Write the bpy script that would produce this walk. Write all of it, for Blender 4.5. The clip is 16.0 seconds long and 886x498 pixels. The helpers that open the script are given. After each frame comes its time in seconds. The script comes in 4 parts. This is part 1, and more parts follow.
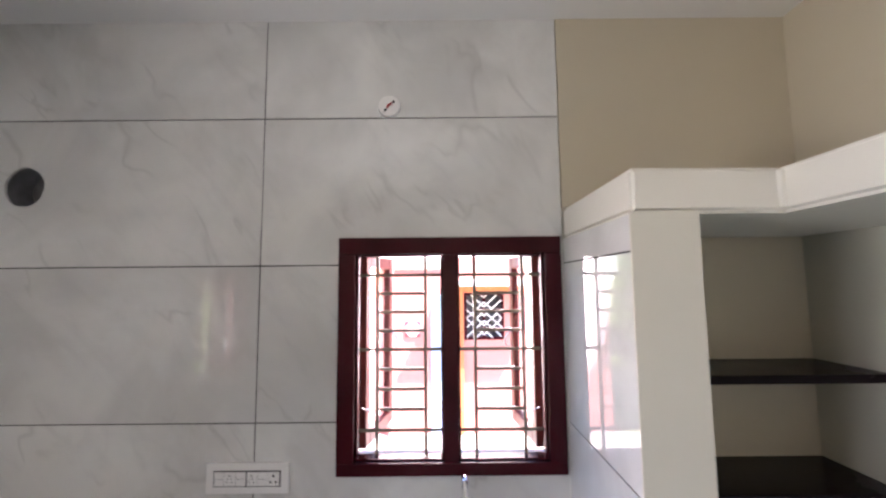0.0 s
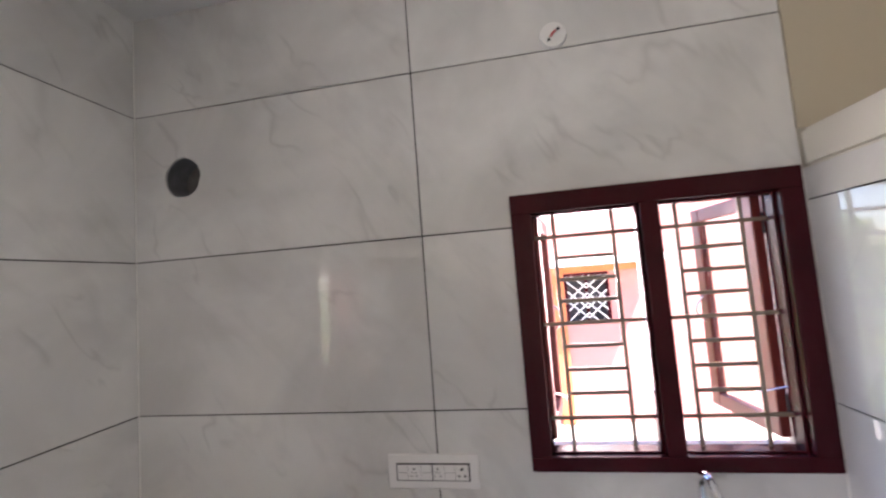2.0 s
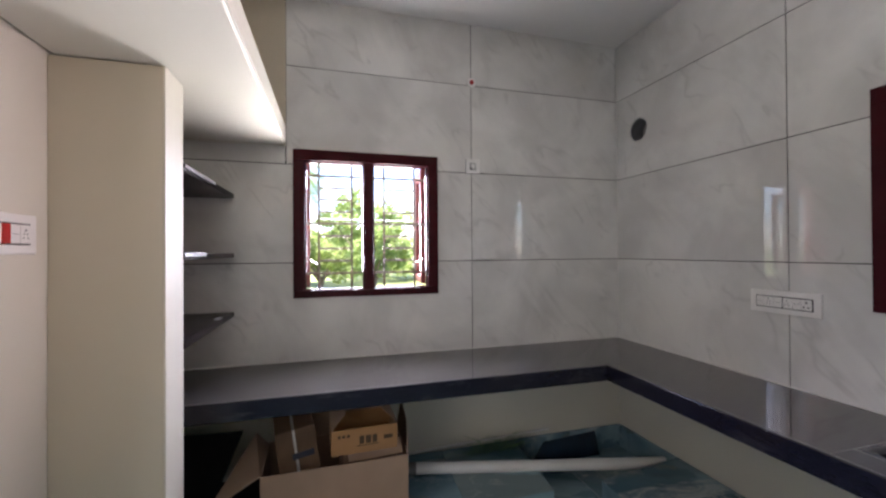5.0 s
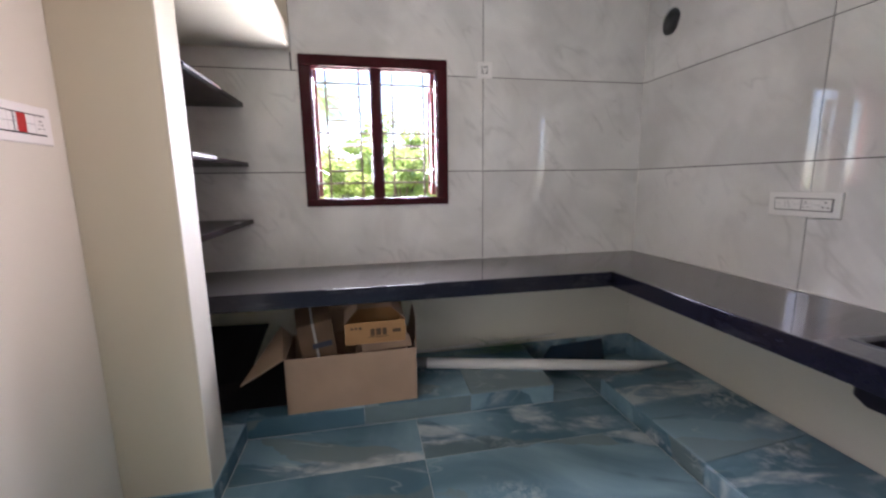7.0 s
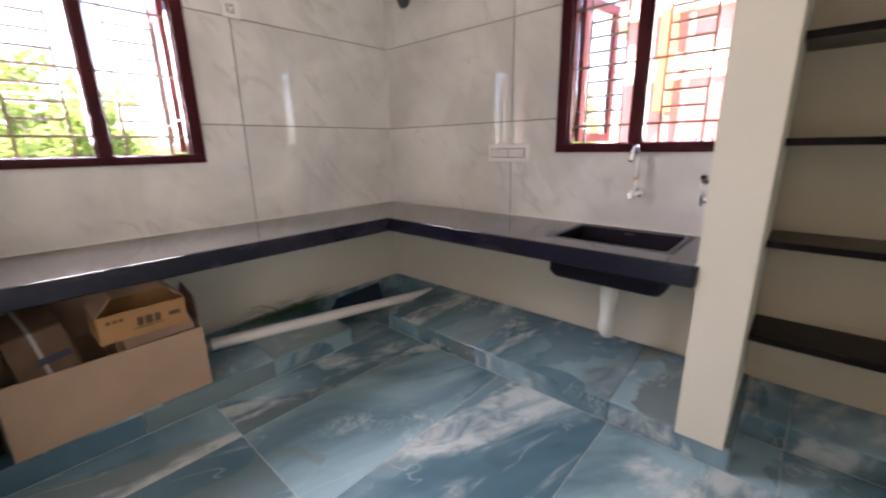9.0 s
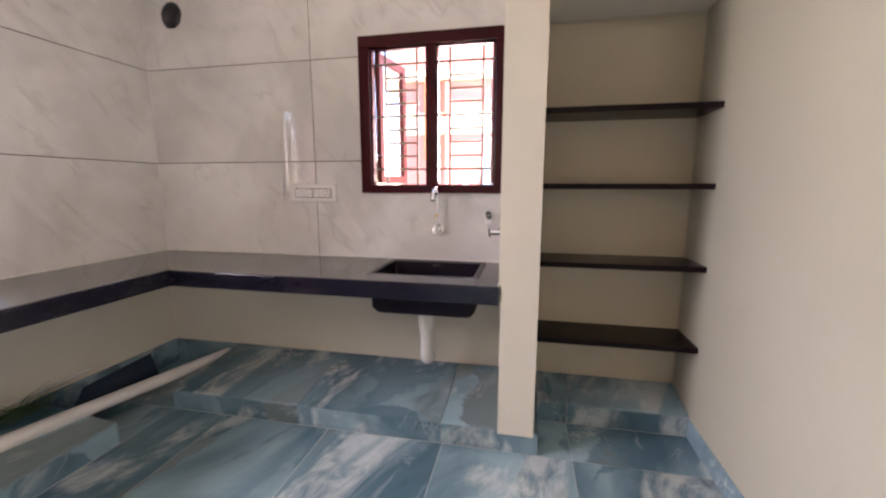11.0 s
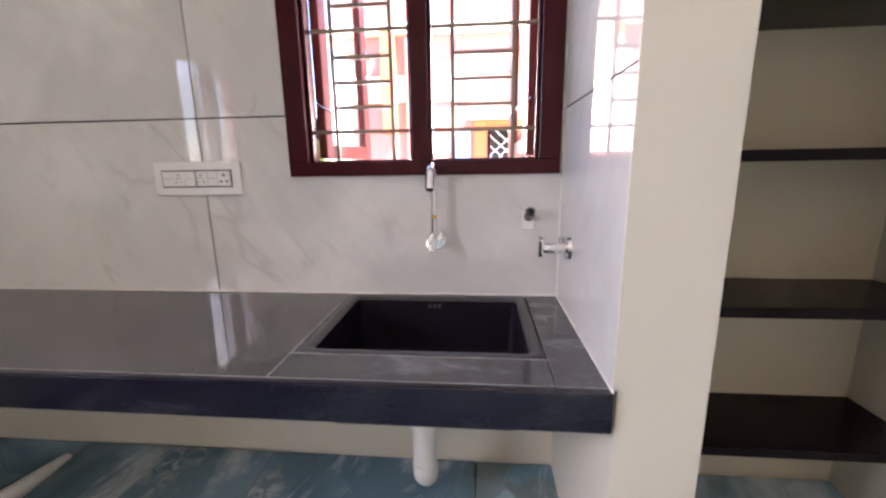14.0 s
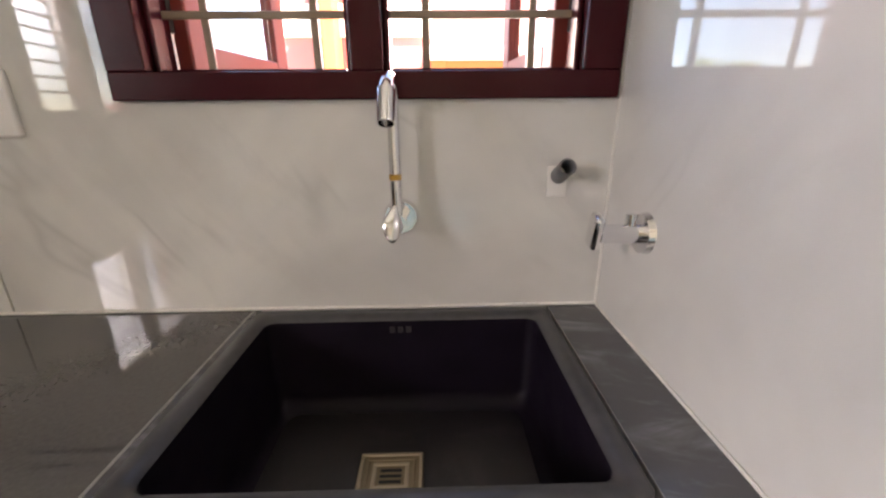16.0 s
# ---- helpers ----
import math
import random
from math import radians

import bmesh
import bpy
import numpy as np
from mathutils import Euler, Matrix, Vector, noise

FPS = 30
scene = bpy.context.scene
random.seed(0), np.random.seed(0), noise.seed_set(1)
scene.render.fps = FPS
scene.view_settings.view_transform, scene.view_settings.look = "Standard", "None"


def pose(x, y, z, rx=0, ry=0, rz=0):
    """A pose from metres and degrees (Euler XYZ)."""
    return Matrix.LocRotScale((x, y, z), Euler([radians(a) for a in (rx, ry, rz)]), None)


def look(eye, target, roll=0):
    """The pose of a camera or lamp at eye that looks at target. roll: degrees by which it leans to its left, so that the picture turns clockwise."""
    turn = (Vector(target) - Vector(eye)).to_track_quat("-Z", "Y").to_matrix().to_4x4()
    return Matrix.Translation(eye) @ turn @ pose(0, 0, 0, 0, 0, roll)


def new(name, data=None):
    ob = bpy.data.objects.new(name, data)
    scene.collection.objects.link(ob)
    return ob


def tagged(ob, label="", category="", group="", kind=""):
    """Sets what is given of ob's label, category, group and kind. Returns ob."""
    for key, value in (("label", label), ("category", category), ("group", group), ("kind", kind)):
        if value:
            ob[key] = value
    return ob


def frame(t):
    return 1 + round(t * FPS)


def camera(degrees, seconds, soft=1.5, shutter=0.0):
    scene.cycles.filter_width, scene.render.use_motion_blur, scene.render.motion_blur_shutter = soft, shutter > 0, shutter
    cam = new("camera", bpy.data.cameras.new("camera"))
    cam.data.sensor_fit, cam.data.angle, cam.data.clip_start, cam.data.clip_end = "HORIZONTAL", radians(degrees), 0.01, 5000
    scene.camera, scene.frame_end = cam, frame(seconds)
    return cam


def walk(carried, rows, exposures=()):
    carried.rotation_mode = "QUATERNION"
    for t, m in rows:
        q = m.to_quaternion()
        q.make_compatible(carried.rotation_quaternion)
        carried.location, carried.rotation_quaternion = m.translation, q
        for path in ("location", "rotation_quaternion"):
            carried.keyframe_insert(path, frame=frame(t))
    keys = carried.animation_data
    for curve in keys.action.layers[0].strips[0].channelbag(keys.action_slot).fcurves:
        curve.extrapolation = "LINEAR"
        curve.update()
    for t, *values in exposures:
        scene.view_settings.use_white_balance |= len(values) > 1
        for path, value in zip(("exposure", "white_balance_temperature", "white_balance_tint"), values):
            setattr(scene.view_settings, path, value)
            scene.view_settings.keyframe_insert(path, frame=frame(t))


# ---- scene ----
cam = camera(96.2, 16.0, soft=2.3, shutter=0.4)
PATH = [
    (0, (1.902, -1.570, 1.945), (1.903, 0.422, 2.124), -0.53),
    (0.5, (1.786, -1.563, 1.972), (1.727, 0.425, 2.184), -1.68),
    (1, (1.685, -1.484, 1.960), (1.557, 0.501, 2.164), -2.67),
    (1.5, (1.601, -1.411, 1.909), (1.385, 0.567, 2.110), -3.68),
    (2, (1.483, -1.363, 1.867), (1.149, 0.603, 2.021), -4.33),
    (2.5, (1.412, -1.311, 1.803), (0.840, 0.598, 1.979), -3.93),
    (2.6, (1.533, -1.446, 1.761), (0.865, 0.414, 1.950), -3.63),
    (2.7, (1.687, -1.618, 1.707), (0.896, 0.181, 1.913), -3.25),
    (2.8, (1.851, -1.801, 1.650), (0.929, -0.068, 1.873), -2.84),
    (2.9, (2.005, -1.973, 1.596), (0.960, -0.301, 1.836), -2.46),
    (3, (2.126, -2.108, 1.554), (0.985, -0.485, 1.807), -2.16),
    (3.5, (2.356, -2.092, 1.511), (0.867, -0.775, 1.724), -1.6),
    (4, (2.455, -2.164, 1.496), (0.754, -1.126, 1.662), -1.5),
    (4.5, (2.535, -2.188, 1.498), (0.674, -1.466, 1.615), -1.2),
    (4.7, (2.55, -2.164, 1.496), (0.652, -1.541, 1.592), -1.0),
    (6.8, (2.637, -1.975, 1.358), (0.684, -1.65, 1.07), -0.8),
    (7, (2.64, -1.986, 1.35), (0.704, -1.606, 1.021), -0.8),
    (7.5, (2.626, -2.067, 1.336), (0.76, -1.463, 0.947), -0.9),
    (8, (2.588, -2.174, 1.315), (0.835, -1.316, 0.88), -1.0),
    (8.5, (2.6, -2.248, 1.295), (1.051, -1.074, 0.824), -1.1),
    (9, (2.629, -2.273, 1.278), (1.328, -0.839, 0.778), -1.0),
    (9.5, (2.539, -2.309, 1.28), (1.554, -0.651, 0.751), -0.8),
    (10, (2.496, -2.352, 1.268), (1.789, -0.548, 0.771), -0.6),
    (12.3, (2.419, -2.16, 1.337), (2.106, -0.19, 1.202), 0.3),
    (12.5, (2.396, -2.06, 1.365), (2.084, -0.091, 1.208), -0.0),
    (13, (2.311, -1.814, 1.343), (2.037, 0.152, 1.098), -0.5),
    (13.5, (2.161, -1.549, 1.308), (1.945, 0.41, 0.966), -0.7),
    (14, (2.115, -1.301, 1.261), (1.935, 0.647, 0.849), -0.9),
    (14.5, (2.088, -1.098, 1.22), (1.979, 0.835, 0.719), -0.8),
    (15, (2.04, -0.925, 1.194), (2.016, 0.994, 0.633), -0.6),
    (15.5, (2.022, -0.805, 1.192), (2.048, 1.098, 0.575), -0.5),
    (16, (2.039, -0.752, 1.198), (2.081, 1.148, 0.575), -0.5),
]
walk(cam, [(t, look(eye, target, roll)) for t, eye, target, roll in PATH], exposures=[(t, 3.35 + s, k, c) for t, s, k, c in ((0, -0.25, 6100, 25), (2.5, -0.4, 6250, 27), (3.2, -0.6, 6150, 25), (4.6, -0.62, 6050, 25), (7, -0.17, 6050, 27), (8, -0.03, 6450, 28), (9.5, 0.08, 6900, 32), (10, 0.1, 7200, 35), (12.5, 0.1, 6400, 30), (13.5, 0.18, 6400, 29), (15, 0.06, 6850, 27), (16, -0.1, 7250, 23))])

# ---- world, sun, exposure ----
world = bpy.data.worlds.new("sky")
scene.world = world
world.use_nodes = True
wn = world.node_tree.nodes
sky = wn.new("ShaderNodeTexSky")
sky.sky_type = 'NISHITA'
sky.sun_disc = False
SUN_EL, SUN_AZ = 58.0, 124.0        # azimuth: degrees clockwise from +y
sky.sun_elevation = radians(SUN_EL)
sky.sun_rotation = radians(SUN_AZ)
sky.dust_density, sky.ozone_density = 0.3, 2.0
wn["Background"].inputs[1].default_value = 0.12
world.node_tree.links.new(sky.outputs[0], wn["Background"].inputs[0])
sun = new("sun", bpy.data.lights.new("sun", 'SUN'))
sun.data.energy = 5.0
sun.data.angle = radians(0.5)
sun.data.color = (1.0, 0.95, 0.86)
sv = Vector((math.sin(radians(SUN_AZ)) * math.cos(radians(SUN_EL)), math.cos(radians(SUN_AZ)) * math.cos(radians(SUN_EL)), math.sin(radians(SUN_EL))))
sun.matrix_world = look(sv * 30, (0, 0, 0))


EAST_X = 3.335


def sky_lamp(name, eye, target, w, h, watts, color, spread=180):
    """An area lamp at an opening, standing in for daylight."""
    lamp = new(name, bpy.data.lights.new(name, 'AREA'))
    lamp.data.shape = 'RECTANGLE'
    lamp.data.size, lamp.data.size_y = w, h
    lamp.data.energy = watts
    lamp.data.color = color
    lamp.data.spread = radians(spread)
    lamp.matrix_world = look(eye, target)
    return lamp


sky_lamp("daylight_sink_window", (1.929, 0.225, 1.684), (1.929, -1.0, 1.684), 0.74, 0.76, 1.6, (1.0, 0.84, 0.78), 46)
sky_lamp("daylight_garden_window", (-0.230, -1.88, 1.664), (1.0, -1.88, 0.95), 0.77, 0.77, 6.2, (0.97, 0.98, 1.0), 108)
sky_lamp("garden_ground_bounce", (-0.226, -1.88, 1.664), (1.0, -1.88, 2.85), 0.77, 0.77, 5.4, (1.0, 0.99, 0.88), 108)
# Unseen fill lamps in the next room, added to brighten floor and walls.
sky_lamp("daylight_hall_window", (EAST_X + 0.05, -4.55, 1.5), (1.0, -3.6, 1.5), 1.5, 1.7, 3.6, (1.0, 0.95, 0.86))
sky_lamp("daylight_hall_door", (-0.14, -4.3, 1.25), (3.0, -2.6, 1.2), 1.0, 1.9, 6.2, (1.0, 0.95, 0.85))


# ---- materials ----
def mat(name, color, rough=0.5, metal=0.0, bump=0.0, bump_scale=40.0, vary=0.0, vary_scale=3.0, rough_vary=0.0, spec=0.5):
    """A painted or plain surface with blotches at one scale and fine relief at another."""
    m = bpy.data.materials.new(name)
    m.use_nodes = True
    nt = m.node_tree
    b = nt.nodes["Principled BSDF"]
    b.inputs["Base Color"].default_value = (*color, 1)
    b.inputs["Roughness"].default_value = rough
    b.inputs["Metallic"].default_value = metal
    b.inputs["Specular IOR Level"].default_value = spec
    tc = nt.nodes.new("ShaderNodeTexCoord")
    if vary or rough_vary:
        n = nt.nodes.new("ShaderNodeTexNoise")
        n.inputs["Scale"].default_value = vary_scale
        n.inputs["Detail"].default_value = 6
        nt.links.new(tc.outputs["Object"], n.inputs["Vector"])
        if vary:
            r = nt.nodes.new("ShaderNodeValToRGB")
            r.color_ramp.elements[0].position, r.color_ramp.elements[1].position = 0.3, 0.7
            r.color_ramp.elements[0].color = (*[c * (1 - vary) for c in color], 1)
            r.color_ramp.elements[1].color = (*[min(1, c * (1 + vary)) for c in color], 1)
            nt.links.new(n.outputs["Fac"], r.inputs["Fac"])
            nt.links.new(r.outputs["Color"], b.inputs["Base Color"])
        if rough_vary:
            q = nt.nodes.new("ShaderNodeMapRange")
            q.inputs["From Min"].default_value, q.inputs["From Max"].default_value = 0.3, 0.7
            q.inputs["To Min"].default_value, q.inputs["To Max"].default_value = rough, rough + rough_vary
            nt.links.new(n.outputs["Fac"], q.inputs["Value"])
            nt.links.new(q.outputs["Result"], b.inputs["Roughness"])
    if bump:
        n2 = nt.nodes.new("ShaderNodeTexNoise")
        n2.inputs["Scale"].default_value = bump_scale
        n2.inputs["Detail"].default_value = 4
        nt.links.new(tc.outputs["Object"], n2.inputs["Vector"])
        bp = nt.nodes.new("ShaderNodeBump")
        bp.inputs["Strength"].default_value = bump
        bp.inputs["Distance"].default_value = 0.002
        nt.links.new(n2.outputs["Fac"], bp.inputs["Height"])
        nt.links.new(bp.outputs["Normal"], b.inputs["Normal"])
    return m


def math_node(nt, op, a, b=None):
    n = nt.nodes.new("ShaderNodeMath")
    n.operation = op
    for i, v in enumerate((a, b)):
        if v is None:
            continue
        if isinstance(v, (int, float)):
            n.inputs[i].default_value = v
        else:
            nt.links.new(v, n.inputs[i])
    return n.outputs[0]


def mix_node(nt, fac, a, b):
    n = nt.nodes.new("ShaderNodeMix")
    n.data_type = 'RGBA'
    for sock, v in ((n.inputs[0], fac), (n.inputs[6], a), (n.inputs[7], b)):
        if isinstance(v, tuple):
            sock.default_value = (*v, 1)
        elif isinstance(v, (int, float)):
            sock.default_value = v
        else:
            nt.links.new(v, sock)
    return n.outputs[2]


def stone_coords(nt, scale, rot):
    """Object coordinates shifted tile by tile, turned and stretched for veins."""
    tc = nt.nodes.new("ShaderNodeTexCoord")
    info = nt.nodes.new("ShaderNodeObjectInfo")
    off = nt.nodes.new("ShaderNodeVectorMath")
    off.operation = 'ADD'
    cmb = nt.nodes.new("ShaderNodeCombineXYZ")
    k = math_node(nt, 'MULTIPLY', info.outputs["Random"], 37.0)
    for i in range(3):
        nt.links.new(k, cmb.inputs[i])
    nt.links.new(tc.outputs["Object"], off.inputs[0])
    nt.links.new(cmb.outputs[0], off.inputs[1])
    turn = nt.nodes.new("ShaderNodeMapping")
    turn.inputs["Rotation"].default_value = [radians(a) for a in rot]
    nt.links.new(off.outputs[0], turn.inputs["Vector"])
    mp = nt.nodes.new("ShaderNodeMapping")
    mp.inputs["Scale"].default_value = scale
    nt.links.new(turn.outputs[0], mp.inputs["Vector"])
    return mp.outputs[0]


def noise_node(nt, vec, scale, detail=6, rough=0.55, distort=0.0):
    n = nt.nodes.new("ShaderNodeTexNoise")
    n.inputs["Scale"].default_value = scale
    n.inputs["Detail"].default_value = detail
    n.inputs["Roughness"].default_value = rough
    n.inputs["Distortion"].default_value = distort
    nt.links.new(vec, n.inputs["Vector"])
    return n.outputs["Fac"]


def ridge(nt, fac, width, power=1.0):
    """1 along the level line of a noise, falling to 0 within width."""
    d = math_node(nt, 'ABSOLUTE', math_node(nt, 'SUBTRACT', fac, 0.5))
    v = math_node(nt, 'MAXIMUM', math_node(nt, 'SUBTRACT', 1.0, math_node(nt, 'DIVIDE', d, width)), 0.0)
    return math_node(nt, 'POWER', v, power)


def smooth(nt, fac, lo, hi):
    n = nt.nodes.new("ShaderNodeMapRange")
    n.interpolation_type = 'SMOOTHSTEP'
    n.inputs["From Min"].default_value, n.inputs["From Max"].default_value = lo, hi
    nt.links.new(fac, n.inputs["Value"])
    return n.outputs["Result"]


def wall_tile_material(name, rot, vein=1.0):
    """White glazed marble print: faint clouds and sparse short grey strokes."""
    m = bpy.data.materials.new(name)
    m.use_nodes = True
    nt = m.node_tree
    b = nt.nodes["Principled BSDF"]
    vec = stone_coords(nt, (1.0, 1.0, 1.0), (0, 0, 0))
    veined = stone_coords(nt, (0.8, 0.8, 2.1), rot)
    cloud = smooth(nt, noise_node(nt, vec, 1.8, 4, 0.55, 0.5), 0.3, 0.72)
    base = mix_node(nt, cloud, WALL_TILE[0], WALL_TILE[1])
    wisp = smooth(nt, noise_node(nt, veined, 2.6, 6, 0.6, 0.9), 0.52, 0.74)
    base = mix_node(nt, math_node(nt, 'MULTIPLY', wisp, 0.30), base, (0.50, 0.50, 0.49))
    streak = ridge(nt, noise_node(nt, veined, 2.0, 3, 0.55, 0.4), 0.030, 1.4)
    gate = smooth(nt, noise_node(nt, vec, 4.2, 1, 0.5), 0.49, 0.64)
    col = mix_node(nt, math_node(nt, 'MULTIPLY', math_node(nt, 'MULTIPLY', streak, gate), 0.29 * vein), base, WALL_TILE[2])
    soft = ridge(nt, noise_node(nt, veined, 1.3, 3, 0.5, 0.9), 0.09, 1.0)
    gate2 = smooth(nt, noise_node(nt, vec, 2.4, 1, 0.5), 0.5, 0.66)
    col = mix_node(nt, math_node(nt, 'MULTIPLY', math_node(nt, 'MULTIPLY', soft, gate2), 0.17 * vein), col, WALL_TILE[2])
    nt.links.new(col, b.inputs["Base Color"])
    b.inputs["Roughness"].default_value = 0.03
    b.inputs["Specular IOR Level"].default_value = 0.62
    return m


def floor_tile_material():
    """Blue-green onyx print: cloudy facets, pale diagonal sweeps, a few thin veins."""
    m = bpy.data.materials.new("floor_onyx_tile")
    m.use_nodes = True
    nt = m.node_tree
    b = nt.nodes["Principled BSDF"]
    vec = stone_coords(nt, (1, 1, 1), (0, 0, 0))
    diag = stone_coords(nt, (0.6, 1.7, 1.0), (0, 0, -72))
    fine = stone_coords(nt, (0.8, 1.3, 1.0), (0, 0, -72))
    cloud = smooth(nt, noise_node(nt, fine, 1.1, 5, 0.52, 0.7), 0.34, 0.66)
    base = mix_node(nt, cloud, (0.075, 0.153, 0.198), (0.285, 0.43, 0.495))
    # broad facets with soft irregular borders
    cell = nt.nodes.new("ShaderNodeTexVoronoi")
    cell.feature = 'SMOOTH_F1'
    cell.inputs["Scale"].default_value = 2.2
    cell.inputs["Smoothness"].default_value = 0.1
    warp = nt.nodes.new("ShaderNodeVectorMath")
    warp.operation = 'MULTIPLY_ADD'
    nz = nt.nodes.new("ShaderNodeTexNoise")
    nz.inputs["Scale"].default_value = 4.0
    nz.inputs["Detail"].default_value = 5.0
    nt.links.new(vec, nz.inputs["Vector"])
    nt.links.new(nz.outputs["Color"], warp.inputs[0])
    warp.inputs[1].default_value = (0.3, 0.3, 0.3)
    nt.links.new(diag, warp.inputs[2])
    nt.links.new(warp.outputs[0], cell.inputs["Vector"])
    tone = nt.nodes.new("ShaderNodeSeparateColor")
    nt.links.new(cell.outputs["Color"], tone.inputs[0])
    facet = smooth(nt, tone.outputs[0], 0.45, 0.95)
    base = mix_node(nt, math_node(nt, 'MULTIPLY', facet, 0.75), base, (0.062, 0.136, 0.184))
    dusk = smooth(nt, tone.outputs[1], 0.70, 0.98)
    base = mix_node(nt, math_node(nt, 'MULTIPLY', dusk, 0.6), base, (0.17, 0.20, 0.185))
    # pale sweeps with a ragged edge
    sweep = noise_node(nt, diag, 1.5, 6, 0.55, 0.9)
    pale = smooth(nt, sweep, 0.545, 0.63)
    grain = smooth(nt, noise_node(nt, fine, 7.0, 5, 0.65, 0.6), 0.28, 0.62)
    col = mix_node(nt, math_node(nt, 'MULTIPLY', math_node(nt, 'MULTIPLY', pale, grain), 0.62), base, (0.66, 0.71, 0.71))
    # milky speckled patches
    patch = smooth(nt, noise_node(nt, fine, 1.9, 3, 0.5, 0.3), 0.56, 0.72)
    speck = smooth(nt, noise_node(nt, vec, 22.0, 5, 0.7, 0.5), 0.44, 0.64)
    col = mix_node(nt, math_node(nt, 'MULTIPLY', math_node(nt, 'MULTIPLY', patch, speck), 0.55), col, (0.66, 0.72, 0.72))
    edge = ridge(nt, noise_node(nt, diag, 1.5, 4, 0.5, 0.6), 0.007, 1.0)
    gate = smooth(nt, noise_node(nt, vec, 2.6, 2), 0.50, 0.60)
    col = mix_node(nt, math_node(nt, 'MULTIPLY', math_node(nt, 'MULTIPLY', edge, gate), 0.22), col, (0.66, 0.72, 0.72))
    dark = ridge(nt, noise_node(nt, diag, 1.2, 3, 0.5, 0.5), 0.03, 1.0)
    gate2 = smooth(nt, noise_node(nt, vec, 2.4, 2), 0.54, 0.66)
    col = mix_node(nt, math_node(nt, 'MULTIPLY', math_node(nt, 'MULTIPLY', dark, gate2), 0.45), col, (0.05, 0.085, 0.10))
    nt.links.new(col, b.inputs["Base Color"])
    rough = nt.nodes.new("ShaderNodeMapRange")
    rough.inputs["To Min"].default_value, rough.inputs["To Max"].default_value = 0.12, 0.26
    nt.links.new(noise_node(nt, vec, 6, 4), rough.inputs["Value"])
    nt.links.new(rough.outputs["Result"], b.inputs["Roughness"])
    return m


WALL_TILE = ((0.60, 0.595, 0.575), (0.77, 0.765, 0.74), (0.33, 0.325, 0.315))
TILE_N = wall_tile_material("wall_tile_marble_north", (0, -50, 0))
TILE_P = wall_tile_material("wall_tile_marble_plain", (50, 0, 0), 0.35)
TILE_W = wall_tile_material("wall_tile_marble_west", (50, 0, 0))
FLOOR_TILE = floor_tile_material()
GROUT_WALL = mat("dark_wall_grout", (0.016, 0.016, 0.016), 0.9)
GROUT_FLOOR = mat("pale_floor_grout", (0.50, 0.53, 0.53), 0.9)
CREAM = mat("cream_wall_paint", (0.65, 0.62, 0.53), 0.55, bump=0.12, bump_scale=60, vary=0.035, vary_scale=1.4)
# East wall tone: wall paint darkened and greened for shade and garden light.
EAST_TONE = mat("shaded_east_wall_paint", (0.48, 0.47, 0.385), 0.55, bump=0.12, bump_scale=60, vary=0.035, vary_scale=1.4)
BEIGE = mat("beige_wall_paint", (0.56, 0.50, 0.38), 0.6, bump=0.12, bump_scale=60, vary=0.04, vary_scale=1.2)
WHITE = mat("white_ceiling_paint", (0.80, 0.79, 0.77), 0.7, bump=0.1, bump_scale=50, vary=0.02, vary_scale=1.0)
# Top of the worktop: base lifted to grey, wall reflections put into the colour.
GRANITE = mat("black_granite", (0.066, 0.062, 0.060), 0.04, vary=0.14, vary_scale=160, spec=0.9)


def dusty(name, base, dust, rough, amount, scale, stretch, spec=0.9):
    """Dark polished stone with chalky smears left from the fitting."""
    m = mat(name, base, rough, spec=spec)
    nt = m.node_tree
    b = nt.nodes["Principled BSDF"]
    vec = stone_coords(nt, stretch, (0, 0, 12))
    smear = smooth(nt, noise_node(nt, vec, scale, 6, 0.65, 0.6), 0.52, 0.78)
    fine = smooth(nt, noise_node(nt, vec, scale * 9, 3, 0.6), 0.55, 0.8)
    f = math_node(nt, 'MULTIPLY', math_node(nt, 'ADD', math_node(nt, 'MULTIPLY', smear, 0.8), math_node(nt, 'MULTIPLY', fine, 0.2)), amount)
    nt.links.new(mix_node(nt, f, base, dust), b.inputs["Base Color"])
    nt.links.new(math_node(nt, 'ADD', math_node(nt, 'MULTIPLY', f, 0.5), rough), b.inputs["Roughness"])
    return m


# Front edge of the same stone, left darker since it reflects less.
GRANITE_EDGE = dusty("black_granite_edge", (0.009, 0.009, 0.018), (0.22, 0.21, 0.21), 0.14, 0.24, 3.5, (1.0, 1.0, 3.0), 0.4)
# Dusty slabs by the sink, base grey also lifted for window reflections.
GRANITE_DUSTY = dusty("dusty_black_granite", (0.060, 0.060, 0.066), (0.34, 0.35, 0.38), 0.05, 0.75, 3.0, (1.0, 3.0, 1.0))
JOINT = mat("grey_stone_joint", (0.22, 0.215, 0.205), 0.85, vary=0.3, vary_scale=30)
SHELF_STONE = mat("dark_shelf_stone", (0.009, 0.0045, 0.0065), 0.18, vary=0.2, vary_scale=4, rough_vary=0.1, spec=0.12)
PUTTY = mat("pale_joint_putty", (0.42, 0.41, 0.39), 0.8, bump=0.3, bump_scale=80)
PUTTY_WHITE = mat("white_sealant", (0.74, 0.73, 0.69), 0.7, vary=0.1, vary_scale=20)
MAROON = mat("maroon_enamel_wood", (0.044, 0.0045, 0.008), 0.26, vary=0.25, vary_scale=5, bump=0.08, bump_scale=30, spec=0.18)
GRILLE = mat("cream_grille_paint", (0.27, 0.21, 0.155), 0.35, vary=0.1, vary_scale=8)
